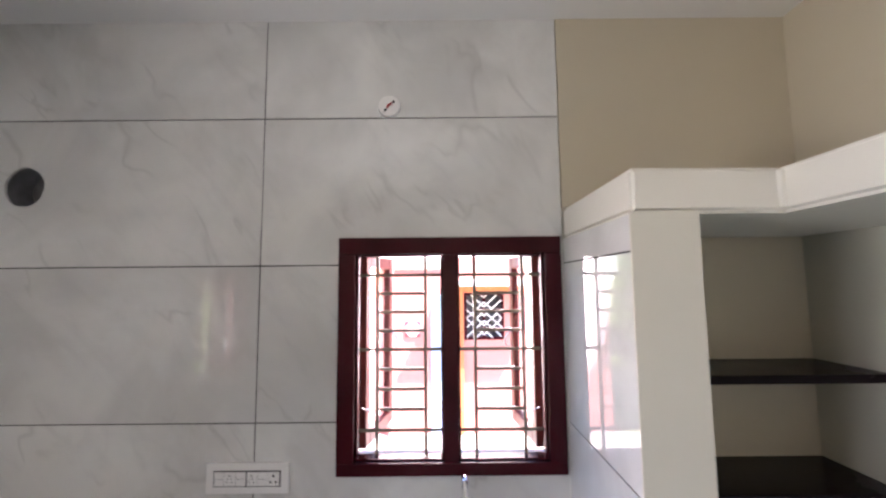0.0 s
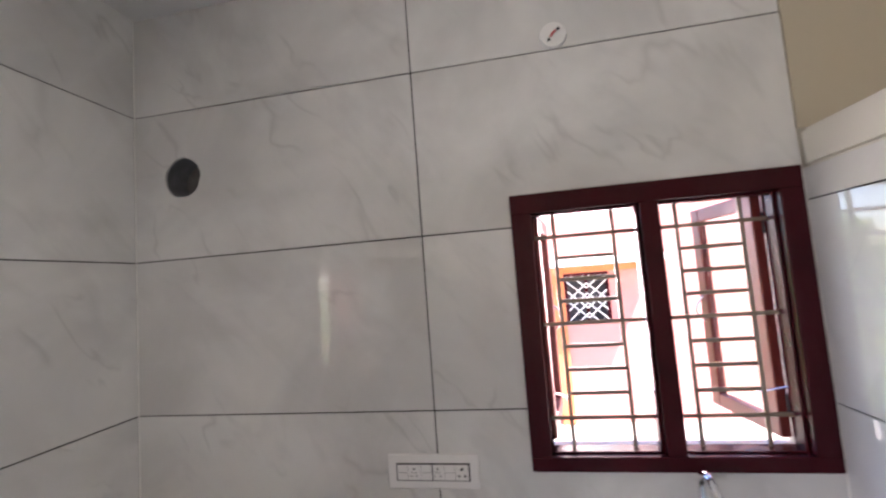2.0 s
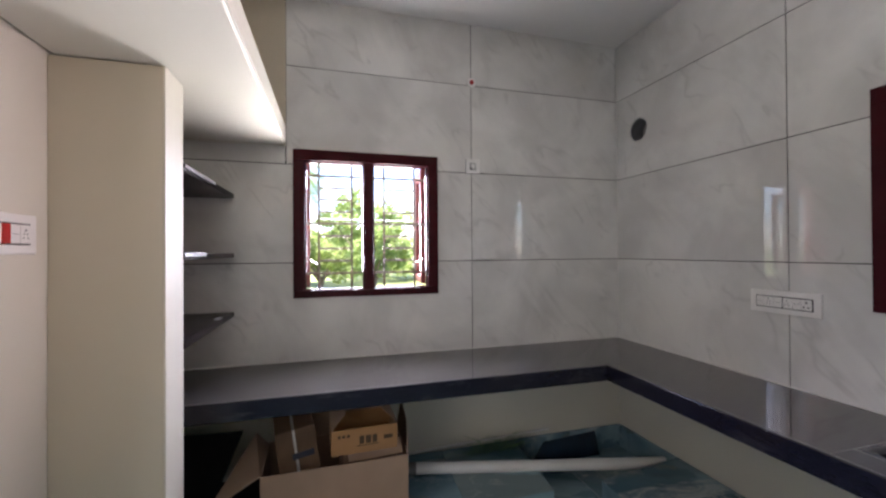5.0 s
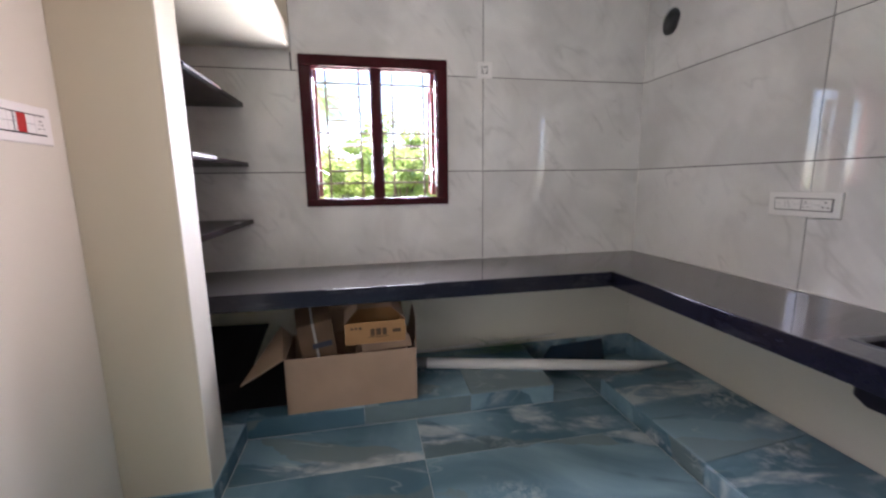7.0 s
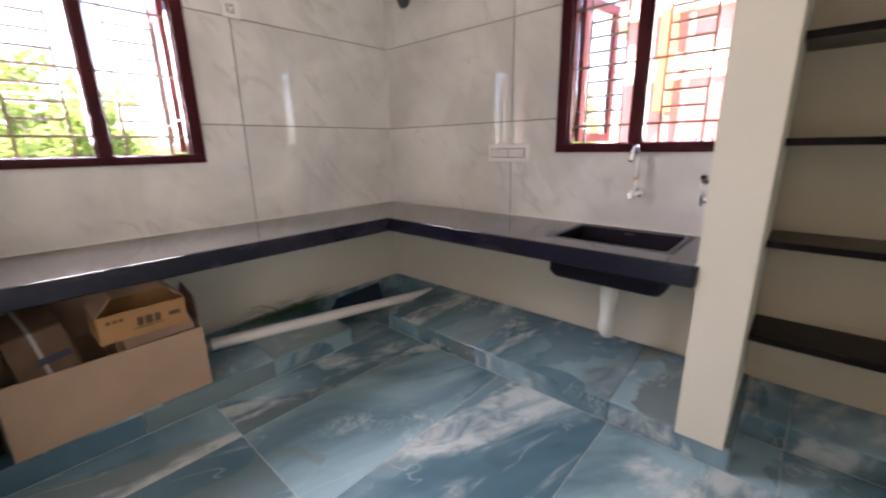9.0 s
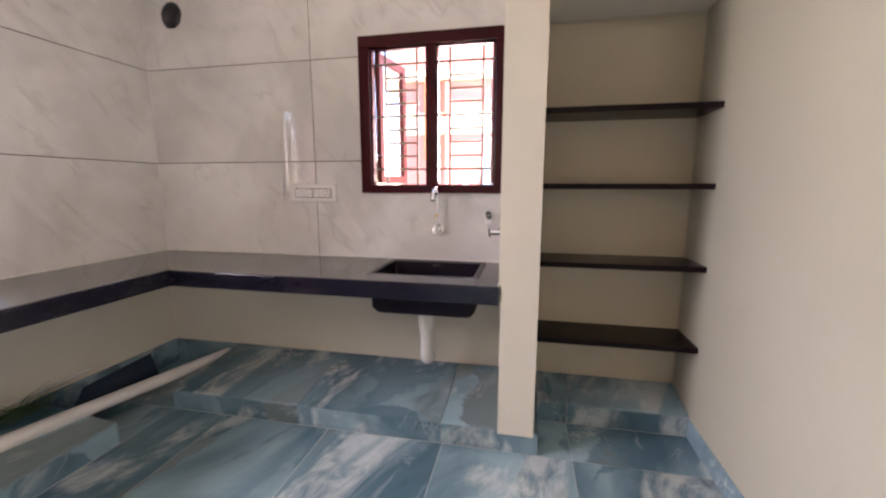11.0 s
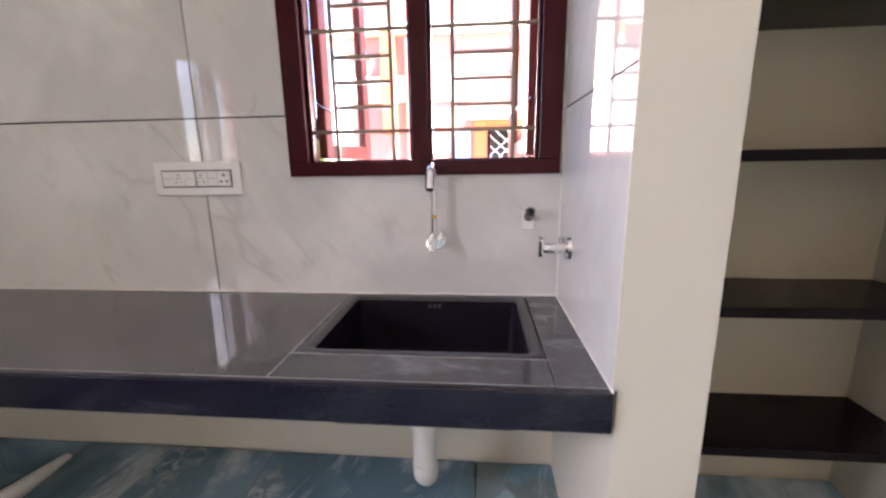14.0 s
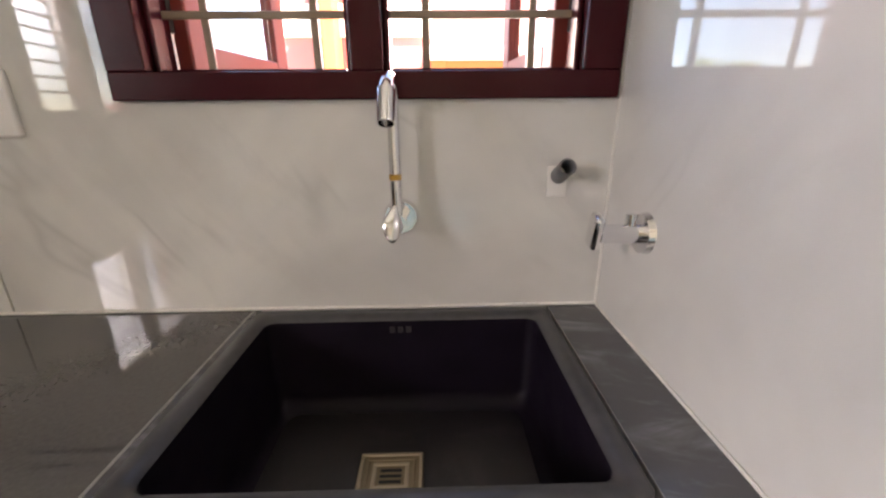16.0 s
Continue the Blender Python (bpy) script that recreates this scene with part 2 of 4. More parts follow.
CHROME = mat("chrome", (0.82, 0.82, 0.83), 0.06, 1.0)
STEEL = mat("brushed_steel", (0.60, 0.53, 0.40), 0.28, 1.0)
PLASTIC = mat("white_plastic", (0.80, 0.79, 0.77), 0.3)
PLASTIC_DARK = mat("dark_plastic", (0.03, 0.03, 0.032), 0.4)
RED = mat("red_plastic", (0.45, 0.02, 0.02), 0.3)
PVC = mat("white_pvc", (0.74, 0.73, 0.70), 0.35, vary=0.05, vary_scale=6)
PVC_GREY = mat("grey_pvc", (0.16, 0.16, 0.165), 0.5, vary=0.3, vary_scale=20)
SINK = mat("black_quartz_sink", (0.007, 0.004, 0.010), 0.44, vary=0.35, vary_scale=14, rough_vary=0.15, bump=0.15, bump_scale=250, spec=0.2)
# Rim greyer than the bowl: the window's blurred reflection put into its colour.
SINK_RIM = mat("quartz_rim_sheen", (0.040, 0.040, 0.044), 0.30, vary=0.25, vary_scale=40, rough_vary=0.1, bump=0.1, bump_scale=250, spec=0.6)
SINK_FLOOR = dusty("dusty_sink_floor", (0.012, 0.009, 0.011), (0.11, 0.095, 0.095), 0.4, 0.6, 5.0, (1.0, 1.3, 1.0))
CARD = mat("brown_cardboard", (0.37, 0.255, 0.175), 0.85, vary=0.08, vary_scale=5, bump=0.2, bump_scale=90)
# Cartons in the open box: the shade there put into these darker browns.
CARD_SHADED = mat("shaded_brown_cardboard", (0.19, 0.118, 0.075), 0.85, vary=0.15, vary_scale=8, bump=0.2, bump_scale=90)
CARD_ORANGE = mat("orange_brown_cardboard", (0.36, 0.19, 0.075), 0.8, vary=0.08, vary_scale=6, bump=0.15, bump_scale=90)
CARD_DARK = mat("dark_box_print", (0.09, 0.055, 0.03), 0.8)
STRAP = mat("white_strap", (0.6, 0.6, 0.58), 0.4)
# Film blue darkened as well for the shade inside the box.
BLUE_FILM = mat("blue_plastic", (0.012, 0.018, 0.05), 0.3)
MATTE_BLACK = mat("matte_black", (0.004, 0.004, 0.0045), 0.6, spec=0.1)
NAVY_TILE = mat("navy_tile_offcut", (0.008, 0.022, 0.045), 0.15, vary=0.3, vary_scale=6)
TWIG = mat("green_leaf_stalks", (0.10, 0.26, 0.06), 0.6, vary=0.3, vary_scale=30)


# ---- mesh helpers ----
def finish(bm, name, material, smooth_angle=None):
    me = bpy.data.meshes.new(name)
    bmesh.ops.recalc_face_normals(bm, faces=bm.faces)
    if smooth_angle:
        for f in bm.faces:
            f.smooth = True
        for e in bm.edges:
            e.smooth = len(e.link_faces) == 2 and e.calc_face_angle(0) < radians(smooth_angle)
    bm.to_mesh(me)
    bm.free()
    me.materials.append(material)
    return me


def part(name, bm, material, parent=None, label="", at=None, smooth_angle=None):
    ob = new(name, finish(bm, name, material, smooth_angle))
    if at is not None:
        ob.matrix_basis = at
    if parent is not None:
        ob.parent = parent
    if label:
        ob["label"] = label
    return ob


def thing(name, at, label, category, group="", kind=""):
    ob = new(name)
    ob.matrix_basis = at if isinstance(at, Matrix) else Matrix.Translation(at)
    return tagged(ob, label, category, group, kind)


def add_box(bm, lo, hi, bevel=0.0, segs=2):
    r = bmesh.ops.create_cube(bm, size=1.0)
    vs = r["verts"]
    for v in vs:
        v.co = Vector([lo[i] + (v.co[i] + 0.5) * (hi[i] - lo[i]) for i in range(3)])
    if bevel:
        es = list({e for v in vs for e in v.link_edges})
        bmesh.ops.bevel(bm, geom=es, offset=bevel, segments=segs, affect='EDGES', profile=0.5)
    return bm


def box(lo, hi, bevel=0.0, segs=2):
    return add_box(bmesh.new(), lo, hi, bevel, segs)


def add_cyl(bm, a, b, r, r2=None, segs=20, caps=True):
    a, b = Vector(a), Vector(b)
    d = b - a
    res = bmesh.ops.create_cone(bm, cap_ends=caps, segments=segs, radius1=r, radius2=r if r2 is None else r2, depth=d.length)
    m = Matrix.Translation((a + b) / 2) @ d.to_track_quat('Z', 'Y').to_matrix().to_4x4()
    bmesh.ops.transform(bm, matrix=m, verts=res["verts"])
    return bm


def cyl(a, b, r, r2=None, segs=20, caps=True):
    return add_cyl(bmesh.new(), a, b, r, r2, segs, caps)


def tube_bm(points, radius, segs=14, hollow=0.0):
    """A tube swept along points; hollow: wall thickness of an open pipe."""
    bm = bmesh.new()
    pts = [Vector(p) for p in points]
    rings = []
    up = Vector((0.13, 0.37, 0.92)).normalized()

    def ring(i, r):
        d = (pts[min(i + 1, len(pts) - 1)] - pts[max(i - 1, 0)]).normalized()
        s = d.cross(up).normalized()
        u = s.cross(d)
        return [bm.verts.new(pts[i] + r * (math.cos(2 * math.pi * k / segs) * s + math.sin(2 * math.pi * k / segs) * u)) for k in range(segs)]

    order = [(i, radius) for i in range(len(pts))]
    if hollow:
        order += [(i, radius - hollow) for i in reversed(range(len(pts)))] + [(0, radius)]
    for i, r in order:
        rings.append(ring(i, r))
    for a, b in zip(rings, rings[1:]):
        for k in range(segs):
            bm.faces.new((a[k], a[(k + 1) % segs], b[(k + 1) % segs], b[k]))
    if not hollow:
        bm.faces.new(rings[0])
        bm.faces.new(rings[-1])
    return bm


def sheet(u0, u1, v0, v1, holes, place, depth, round_hole=None):
    """A slab in the plane (u, v) with rectangular holes cut through; place(u, v, d) gives the point at depth d behind the face.
    round_hole (u, v, r): a round opening inside a square one of side 2.6 r."""
    bm = bmesh.new()
    holes = [h for h in holes if h[0] < u1 and h[1] > u0 and h[2] < v1 and h[3] > v0]
    if round_hole:
        cu, cv, r = round_hole
        s = 1.3 * r
        holes = holes + [(cu - s, cu + s, cv - s, cv + s)]
    us = sorted({u0, u1, *[min(max(h[i], u0), u1) for h in holes for i in (0, 1)]})
    vs = sorted({v0, v1, *[min(max(h[i], v0), v1) for h in holes for i in (2, 3)]})

    def solid(i, j):
        if not (0 <= i < len(us) - 1 and 0 <= j < len(vs) - 1):
            return False
        u, v = (us[i] + us[i + 1]) / 2, (vs[j] + vs[j + 1]) / 2
        return not any(h[0] < u < h[1] and h[2] < v < h[3] for h in holes)

    cache = {}

    def V(u, v, d):
        key = (round(u, 5), round(v, 5), round(d, 5))
        if key not in cache:
            cache[key] = bm.verts.new(place(u, v, d))
        return cache[key]

    for i in range(len(us) - 1):
        for j in range(len(vs) - 1):
            if not solid(i, j):
                continue
            a, b, c, e = us[i], us[i + 1], vs[j], vs[j + 1]
            for d in (0, depth):
                bm.faces.new([V(a, c, d), V(b, c, d), V(b, e, d), V(a, e, d)])
            for di, dj, p, q in ((-1, 0, (a, c), (a, e)), (1, 0, (b, c), (b, e)), (0, -1, (a, c), (b, c)), (0, 1, (a, e), (b, e))):
                if not solid(i + di, j + dj):
                    own = False
                    if round_hole:
                        mu, mv = (p[0] + q[0]) / 2, (p[1] + q[1]) / 2
                        own = abs(mu - cu) < s + 1e-6 and abs(mv - cv) < s + 1e-6
                    if not own:
                        bm.faces.new([V(*p, 0), V(*q, 0), V(*q, depth), V(*p, depth)])
    if round_hole:
        n = 40
        inner, outer = [], []
        for k in range(n):
            an = 2 * math.pi * (k + 0.5) / n
            c, sn = math.cos(an), math.sin(an)
            f = s / max(abs(c), abs(sn))
            wob = 1 + 0.015 * math.sin(5 * an) + 0.012 * math.sin(9 * an + 1)
            inner.append([bm.verts.new(place(cu + r * wob * c, cv + r * wob * sn, d)) for d in (0, depth)])
            outer.append([bm.verts.new(place(cu + f * c, cv + f * sn, d)) for d in (0, depth)])
        for k in range(n):
            q = (k + 1) % n
            bm.faces.new((inner[k][0], inner[q][0], outer[q][0], outer[k][0]))
            bm.faces.new((inner[k][0], inner[q][0], inner[q][1], inner[k][1]))
        for su in (-1, 1):
            for sw in (-1, 1):
                cor = bm.verts.new(place(cu + su * s, cv + sw * s, 0))
                near = sorted(outer, key=lambda o: (o[0].co - cor.co).length)[:2]
                bm.faces.new((cor, near[0][0], near[1][0]))
    return bm


# ---- plan ----
CEIL = 3.047
TOP = 0.825                      # worktop
EAST = 3.335
SOUTH = -2.99
W2 = (1.492, 2.366, 1.231, 2.132)        # sink window: x, z
W1 = (-2.335, -1.428, 1.21, 2.118)       # garden window: y, z
PX0, PX1, PY = 2.376, 2.552, -0.575      # partition beside the sink
BACK = 0.010                     # tile thickness

# ---- walls, ceiling, floor slab ----
north = lambda u, v, d: (u, BACK + d, v)
west = lambda u, v, d: (-BACK - d, u, v)
wall_north = tagged(part("wall_north", sheet(-0.24, EAST + 0.2, -0.2, CEIL + 0.15, [W2, (0.117, 0.325, 2.247, 2.455)], north, 0.22), CREAM),
                    "cream painted masonry wall with a window opening", "wall", kind="structure")
wall_west = tagged(part("wall_west", sheet(-3.2, BACK, -0.2, CEIL + 0.15, [W1], west, 0.22), CREAM),
                   "cream painted masonry wall with a window opening", "wall", kind="structure")
# The opening beyond the doorway is unseen, added for the east fill lamp.
wall_east = tagged(part("wall_east", sheet(-6.2, BACK, -0.2, CEIL + 0.15, [(-5.4, -3.7, 0.6, 2.4)], lambda u, v, d: (EAST + d, u, v), 0.2), EAST_TONE),
                   "plain painted side wall, shade and green garden light in its colour", "wall", kind="structure")
DOOR = (1.55, 2.62)
wall_south = tagged(part("wall_south", sheet(-BACK, EAST, -0.2, CEIL + 0.15, [(DOOR[0], DOOR[1], -0.3, 2.1)], lambda u, v, d: (u, SOUTH - d, v), 0.15), CREAM),
                    "cream painted wall with a doorway to the next room", "wall", kind="structure")
ceiling = tagged(part("ceiling", box((-BACK, SOUTH, CEIL), (EAST, BACK, CEIL + 0.12)), WHITE), "flat white painted ceiling", "ceiling", kind="structure")
floor = tagged(part("floor", box((-BACK, -6.2, -0.15), (EAST, BACK, -0.0015)), GROUT_FLOOR), "blue-green marbled tile floor with pale joints", "floor", kind="structure")

# the room beyond the doorway: unseen, its openings added for the fill lamps
hall_west = tagged(part("wall_hall_west", sheet(-6.2, SOUTH - 0.15, -0.2, CEIL + 0.15, [(-4.9, -3.7, 0.15, 2.35)], lambda u, v, d: (-BACK - d, u, v), 0.2), CREAM), "cream wall of the next room", "wall", kind="structure")
hall_south = tagged(part("wall_hall_south", sheet(-0.2, EAST + 0.2, -0.2, CEIL + 0.15, [], lambda u, v, d: (u, -6.2 - d, v), 0.2), CREAM), "cream wall of the next room", "wall", kind="structure")
# Unseen wall, added outside to stop sun reaching the hall's east opening.
tagged(part("wall_boundary", box((4.6, -9.0, -0.45), (4.8, -2.2, 4.2)), CREAM), "unseen plain wall, added to keep sun out of the east opening", "wall", kind="structure")
hall_ceiling = tagged(part("ceiling_hall", box((-BACK, -6.2, CEIL), (EAST, SOUTH - 0.001, CEIL + 0.12)), WHITE), "white ceiling of the next room", "ceiling", kind="structure")

# partition beside the sink, and the stub wall at the shelves opposite
partition = tagged(part("wall_partition", box((PX0 + 0.008, PY, 0.1), (PX1, BACK, 2.125), 0.0), CREAM), "cream painted partition end beside the sink", "wall", kind="structure")
stub = tagged(part("wall_stub", box((0.83, SOUTH, 0.1), (1.0, -2.664, 2.13), 0.004), BEIGE), "beige and cream painted stub wall in front of the shelf niche", "wall", kind="structure")
part("front_face", box((0.8295, -2.664, 0.1), (1.0005, -2.66, 2.13), 0.001, 1), CREAM, stub, "cream painted front face")
niche_back = tagged(part("wall_niche_back", box((PX1 + 0.001, 0.004, 0.1), (EAST - 0.001, BACK + 0.001, 2.121)), BEIGE), "beige painted back of the storage niche", "wall", kind="structure")
upper_north = tagged(part("trim_upper_wall", box((PX0 + 0.004, 0.0, 2.25), (EAST, BACK, CEIL)), BEIGE), "beige paint above the storage loft", "wall", kind="structure")
upper_east = tagged(part("trim_upper_wall", box((EAST - 0.005, SOUTH, 2.25), (EAST + 0.002, -0.001, CEIL)), BEIGE), "beige paint above the storage loft", "wall", kind="structure")
upper_west = tagged(part("trim_upper_wall", box((-BACK, SOUTH, 2.26), (0.0, -2.374, CEIL)), BEIGE), "beige paint above the storage loft", "wall", kind="structure")


def loft(name, outline, z0, z1, label):
    """A cast shelf slab under the ceiling, with softly rounded lower edges."""
    bm = bmesh.new()
    lo = [bm.verts.new((x, y, z0)) for x, y in outline]
    f = bm.faces.new(lo)
    r = bmesh.ops.extrude_face_region(bm, geom=[f])
    for v in r["geom"]:
        if isinstance(v, bmesh.types.BMVert):
            v.co.z = z1
    bmesh.ops.bevel(bm, geom=list(bm.edges), offset=0.012, segments=3, affect='EDGES')
    return tagged(part(name, bm, WHITE_CREAM, smooth_angle=40), label, "loft slab", kind="structure")


WHITE_CREAM = mat("cream_white_paint", (0.72, 0.69, 0.61), 0.5, bump=0.15, bump_scale=45, vary=0.03, vary_scale=1.5)
loft("loft_north_east", [(PX0 + 0.006, 0.0), (PX0 + 0.006, PY + 0.002), (2.777, -0.565), (2.777, SOUTH), (EAST, SOUTH), (EAST, 0.0)], 2.122, 2.242, "cream concrete storage loft over the niche and side wall")
loft("loft_south", [(0.0, SOUTH), (0.0, -2.374), (2.776, -2.374), (2.776, SOUTH)], 2.135, 2.255, "cream concrete storage loft over the shelf niche")

# ---- worktop ----
FRONT_N, FRONT_W = -0.585, 0.615
SX0, SX1, SY0, SY1 = 1.676, 2.268, -0.452, -0.012      # cut-out for the sink
worktop = thing("worktop", (0, 0, 0), "polished black granite L-shaped worktop, top colour lifted for reflections, dark edge", "worktop")
flat = lambda u, v, d: (u, v, TOP - d)
GAP = 0.0022
part("slab", sheet(0.0, FRONT_W - 0.0215, SOUTH, FRONT_N - 0.0005, [], flat, 0.024), GRANITE, worktop)
part("slab", sheet(FRONT_W - 0.0214, 1.662, FRONT_N + 0.0215, 0.0, [], flat, 0.024), GRANITE, worktop)
part("slab", sheet(0.0, FRONT_W - 0.0216, FRONT_N, 0.0, [], flat, 0.024), GRANITE, worktop)
part("slab", sheet(1.667, SX0 + 0.003, SY0 + 0.003, 0.0, [], flat, 0.0242), GRANITE_DUSTY, worktop)
part("slab", sheet(1.662 + 2 * GAP, SX1, FRONT_N + 0.0215, SY0 - GAP, [], flat, 0.0245), GRANITE_DUSTY, worktop)
part("slab", sheet(SX1 + 2 * GAP, PX0, FRONT_N + 0.0215, 0.0, [], flat, 0.0235), GRANITE_DUSTY, worktop)
part("core", sheet(0.0, PX0, FRONT_N + 0.02, 0.0, [(SX0, SX1, SY0, SY1)], lambda u, v, d: (u, v, TOP - 0.0255 - d), 0.06), PUTTY, worktop)
part("core", box((0.0, SOUTH, 0.741), (FRONT_W - 0.02, FRONT_N + 0.019, TOP - 0.0255)), PUTTY, worktop)
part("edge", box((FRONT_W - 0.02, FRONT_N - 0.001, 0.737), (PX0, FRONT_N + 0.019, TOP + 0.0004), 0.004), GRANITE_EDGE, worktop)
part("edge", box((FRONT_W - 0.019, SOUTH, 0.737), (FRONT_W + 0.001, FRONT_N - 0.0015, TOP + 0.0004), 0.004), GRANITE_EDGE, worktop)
bm = bmesh.new()
add_box(bm, (0.0, -0.006, TOP), (PX0, 0.0, TOP + 0.007), 0.002, 1)
add_box(bm, (0.0, -2.99, TOP), (0.006, -0.0065, TOP + 0.007), 0.002, 1)
add_box(bm, (PX0 - 0.006, FRONT_N, TOP), (PX0, -0.0065, TOP + 0.005), 0.002, 1)
part("wall_seal", bm, PUTTY_WHITE, worktop, "pale sealant line along the wall")
for lo, hi in (((1.6625, FRONT_N + 0.022), (1.6665, SY0)), ((1.6665, SY0 - 0.004), (SX1 + 0.003, SY0 + 0.003)), ((SX1 + 0.0032, FRONT_N + 0.022), (SX1 + 0.0045, -0.007)),
               ((1.6625, SY0 + 0.003), (1.6665, -0.007)),
               ((FRONT_W + 0.002, FRONT_N + 0.019), (PX0, FRONT_N + 0.0215)), ((FRONT_W - 0.0215, SOUTH), (FRONT_W - 0.019, FRONT_N - 0.003))):
    part("joint_line", box((*lo, TOP - 0.02), (*hi, TOP + 0.0004)), JOINT, worktop, "grey stone joint line")

# ---- sink ----
sink = thing("sink", (0, 0, 0), "black quartz single-bowl sink set in the granite worktop", "sink")


def rounded_rect(x0, x1, y0, y1, r, n=6):
    out = []
    for cx, cy, a0 in ((x1 - r, y1 - r, 0), (x0 + r, y1 - r, 90), (x0 + r, y0 + r, 180), (x1 - r, y0 + r, 270)):
        for k in range(n + 1):
            a = radians(a0 + 90 * k / n)
            out.append((cx + r * math.cos(a), cy + r * math.sin(a)))
    return out


def loft_rings(rings, cap=True):
    """Skin through closed outlines, each a list of points."""
    bm = bmesh.new()
    vs = [[bm.verts.new(p) for p in ring] for ring in rings]
    for a, b in zip(vs, vs[1:]):
        n = len(a)
        for k in range(n):
            bm.faces.new((a[k], a[(k + 1) % n], b[(k + 1) % n], b[k]))
    if cap:
        bm.faces.new(vs[-1])
    return bm


def ring_at(x0, x1, y0, y1, r, z):
    return [(x, y, z) for x, y in rounded_rect(x0, x1, y0, y1, r)]


BX0, BX1, BY0, BY1, BZ = 1.708, 2.236, -0.424, -0.048, 0.625
rings = [ring_at(SX0 + 0.002, SX1 - 0.002, SY0 + 0.002, SY1, 0.012, TOP - 0.06), ring_at(SX0 + 0.002, SX1 - 0.002, SY0 + 0.002, SY1, 0.012, TOP + 0.001),
         ring_at(SX0 + 0.004, SX1 - 0.004, SY0 + 0.004, SY1 - 0.002, 0.012, TOP + 0.003),
         ring_at(BX0 - 0.006, BX1 + 0.006, BY0 - 0.006, BY1 + 0.006, 0.022, TOP + 0.002), ring_at(BX0, BX1, BY0, BY1, 0.02, TOP - 0.006),
         ring_at(BX0 + 0.004, BX1 - 0.004, BY0 + 0.004, BY1 - 0.004, 0.024, BZ + 0.03), ring_at(BX0 + 0.012, BX1 - 0.012, BY0 + 0.012, BY1 - 0.012, 0.03, BZ + 0.008),
         ring_at(BX0 + 0.03, BX1 - 0.03, BY0 + 0.03, BY1 - 0.03, 0.03, BZ)]
part("rim", loft_rings(rings[:5], False), SINK_RIM, sink, "grey quartz rim, window sheen put into its colour", smooth_angle=50)
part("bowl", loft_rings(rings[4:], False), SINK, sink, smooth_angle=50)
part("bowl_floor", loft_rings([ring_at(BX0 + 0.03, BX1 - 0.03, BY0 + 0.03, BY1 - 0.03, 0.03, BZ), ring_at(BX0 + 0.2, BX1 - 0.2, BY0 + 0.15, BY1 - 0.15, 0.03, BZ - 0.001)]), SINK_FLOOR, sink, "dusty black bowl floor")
outer = [ring_at(BX0 - 0.012, BX1 + 0.012, BY0 - 0.012, BY1 + 0.012, 0.03, TOP - 0.03), ring_at(BX0 - 0.010, BX1 + 0.010, BY0 - 0.010, BY1 + 0.010, 0.03, BZ + 0.015),
         ring_at(BX0 + 0.01, BX1 - 0.01, BY0 + 0.01, BY1 - 0.01, 0.03, BZ - 0.014)]
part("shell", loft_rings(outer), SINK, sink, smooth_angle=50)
BRONZE_STEEL = mat("stained_steel", (0.36, 0.30, 0.21), 0.33, 1.0)
drain = part("drain", box((1.903, -0.284, BZ + 0.0005), (2.015, -0.187, BZ + 0.004), 0.0015), BRONZE_STEEL, sink, "square steel strainer")
for k, (o, wd, h) in enumerate(((0.054, 0.006, 0.0085), (0.042, 0.005, 0.0065), (0.031, 0.007, 0.0075))):
    rim = bmesh.new()
    q = 0.86
    add_box(rim, (1.959 - o, -0.2355 - o * q, BZ + 0.004), (1.959 + o, -0.2355 - o * q + wd, BZ + h), 0.001, 1)
    add_box(rim, (1.959 - o, -0.2355 + o * q - wd, BZ + 0.004), (1.959 + o, -0.2355 + o * q, BZ + h), 0.001, 1)
    add_box(rim, (1.959 - o, -0.2355 - o * q + wd, BZ + 0.004), (1.959 - o + wd, -0.2355 + o * q - wd, BZ + h), 0.001, 1)
    add_box(rim, (1.959 + o - wd, -0.2355 - o * q + wd, BZ + 0.004), (1.959 + o, -0.2355 + o * q - wd, BZ + h), 0.001, 1)
    part("strainer_rim", rim, STEEL if k != 1 else BRONZE_STEEL, drain)
for k in range(3):
    part("strainer_slot", box((1.941, -0.2355 - 0.014 + k * 0.011, BZ + 0.004), (1.977, -0.2355 - 0.008 + k * 0.011, BZ + 0.0052), 0.0004, 1), PLASTIC_DARK, drain)
bm = bmesh.new()
for k, w in enumerate((0.010, 0.010, 0.010)):
    add_box(bm, (1.948 + k * 0.016, BY1 - 0.0075, 0.797), (1.948 + k * 0.016 + w, BY1 - 0.0045, 0.809))
part("maker_mark", bm, mat("grey_mark", (0.045, 0.044, 0.046), 0.5), sink, "small grey maker's mark")

drain_pipe = thing("drain_pipe", (1.947, -0.215, 0), "white plastic waste pipe stub under the sink", "pipe")
part("flange", cyl((0, 0, 0.585), (0, 0, 0.612), 0.052, 0.056, 28), PVC, drain_pipe, smooth_angle=50)
part("collar", cyl((0, 0, 0.47), (0, 0, 0.586), 0.044, 0.046, 28), PVC, drain_pipe, smooth_angle=50)
part("tail_pipe", tube_bm([(0, 0, 0.474), (0, 0, 0.40), (0, 0, 0.336)], 0.036, 24, 0.004), PVC, drain_pipe, smooth_angle=50)
part("elbow", tube_bm([(0, 0, 0.345), (0, 0, 0.32), (0, 0.006, 0.297), (0, 0.020, 0.281), (0, 0.040, 0.275), (0, 0.062, 0.274)], 0.0385, 24, 0.004), PVC, drain_pipe, smooth_angle=50)

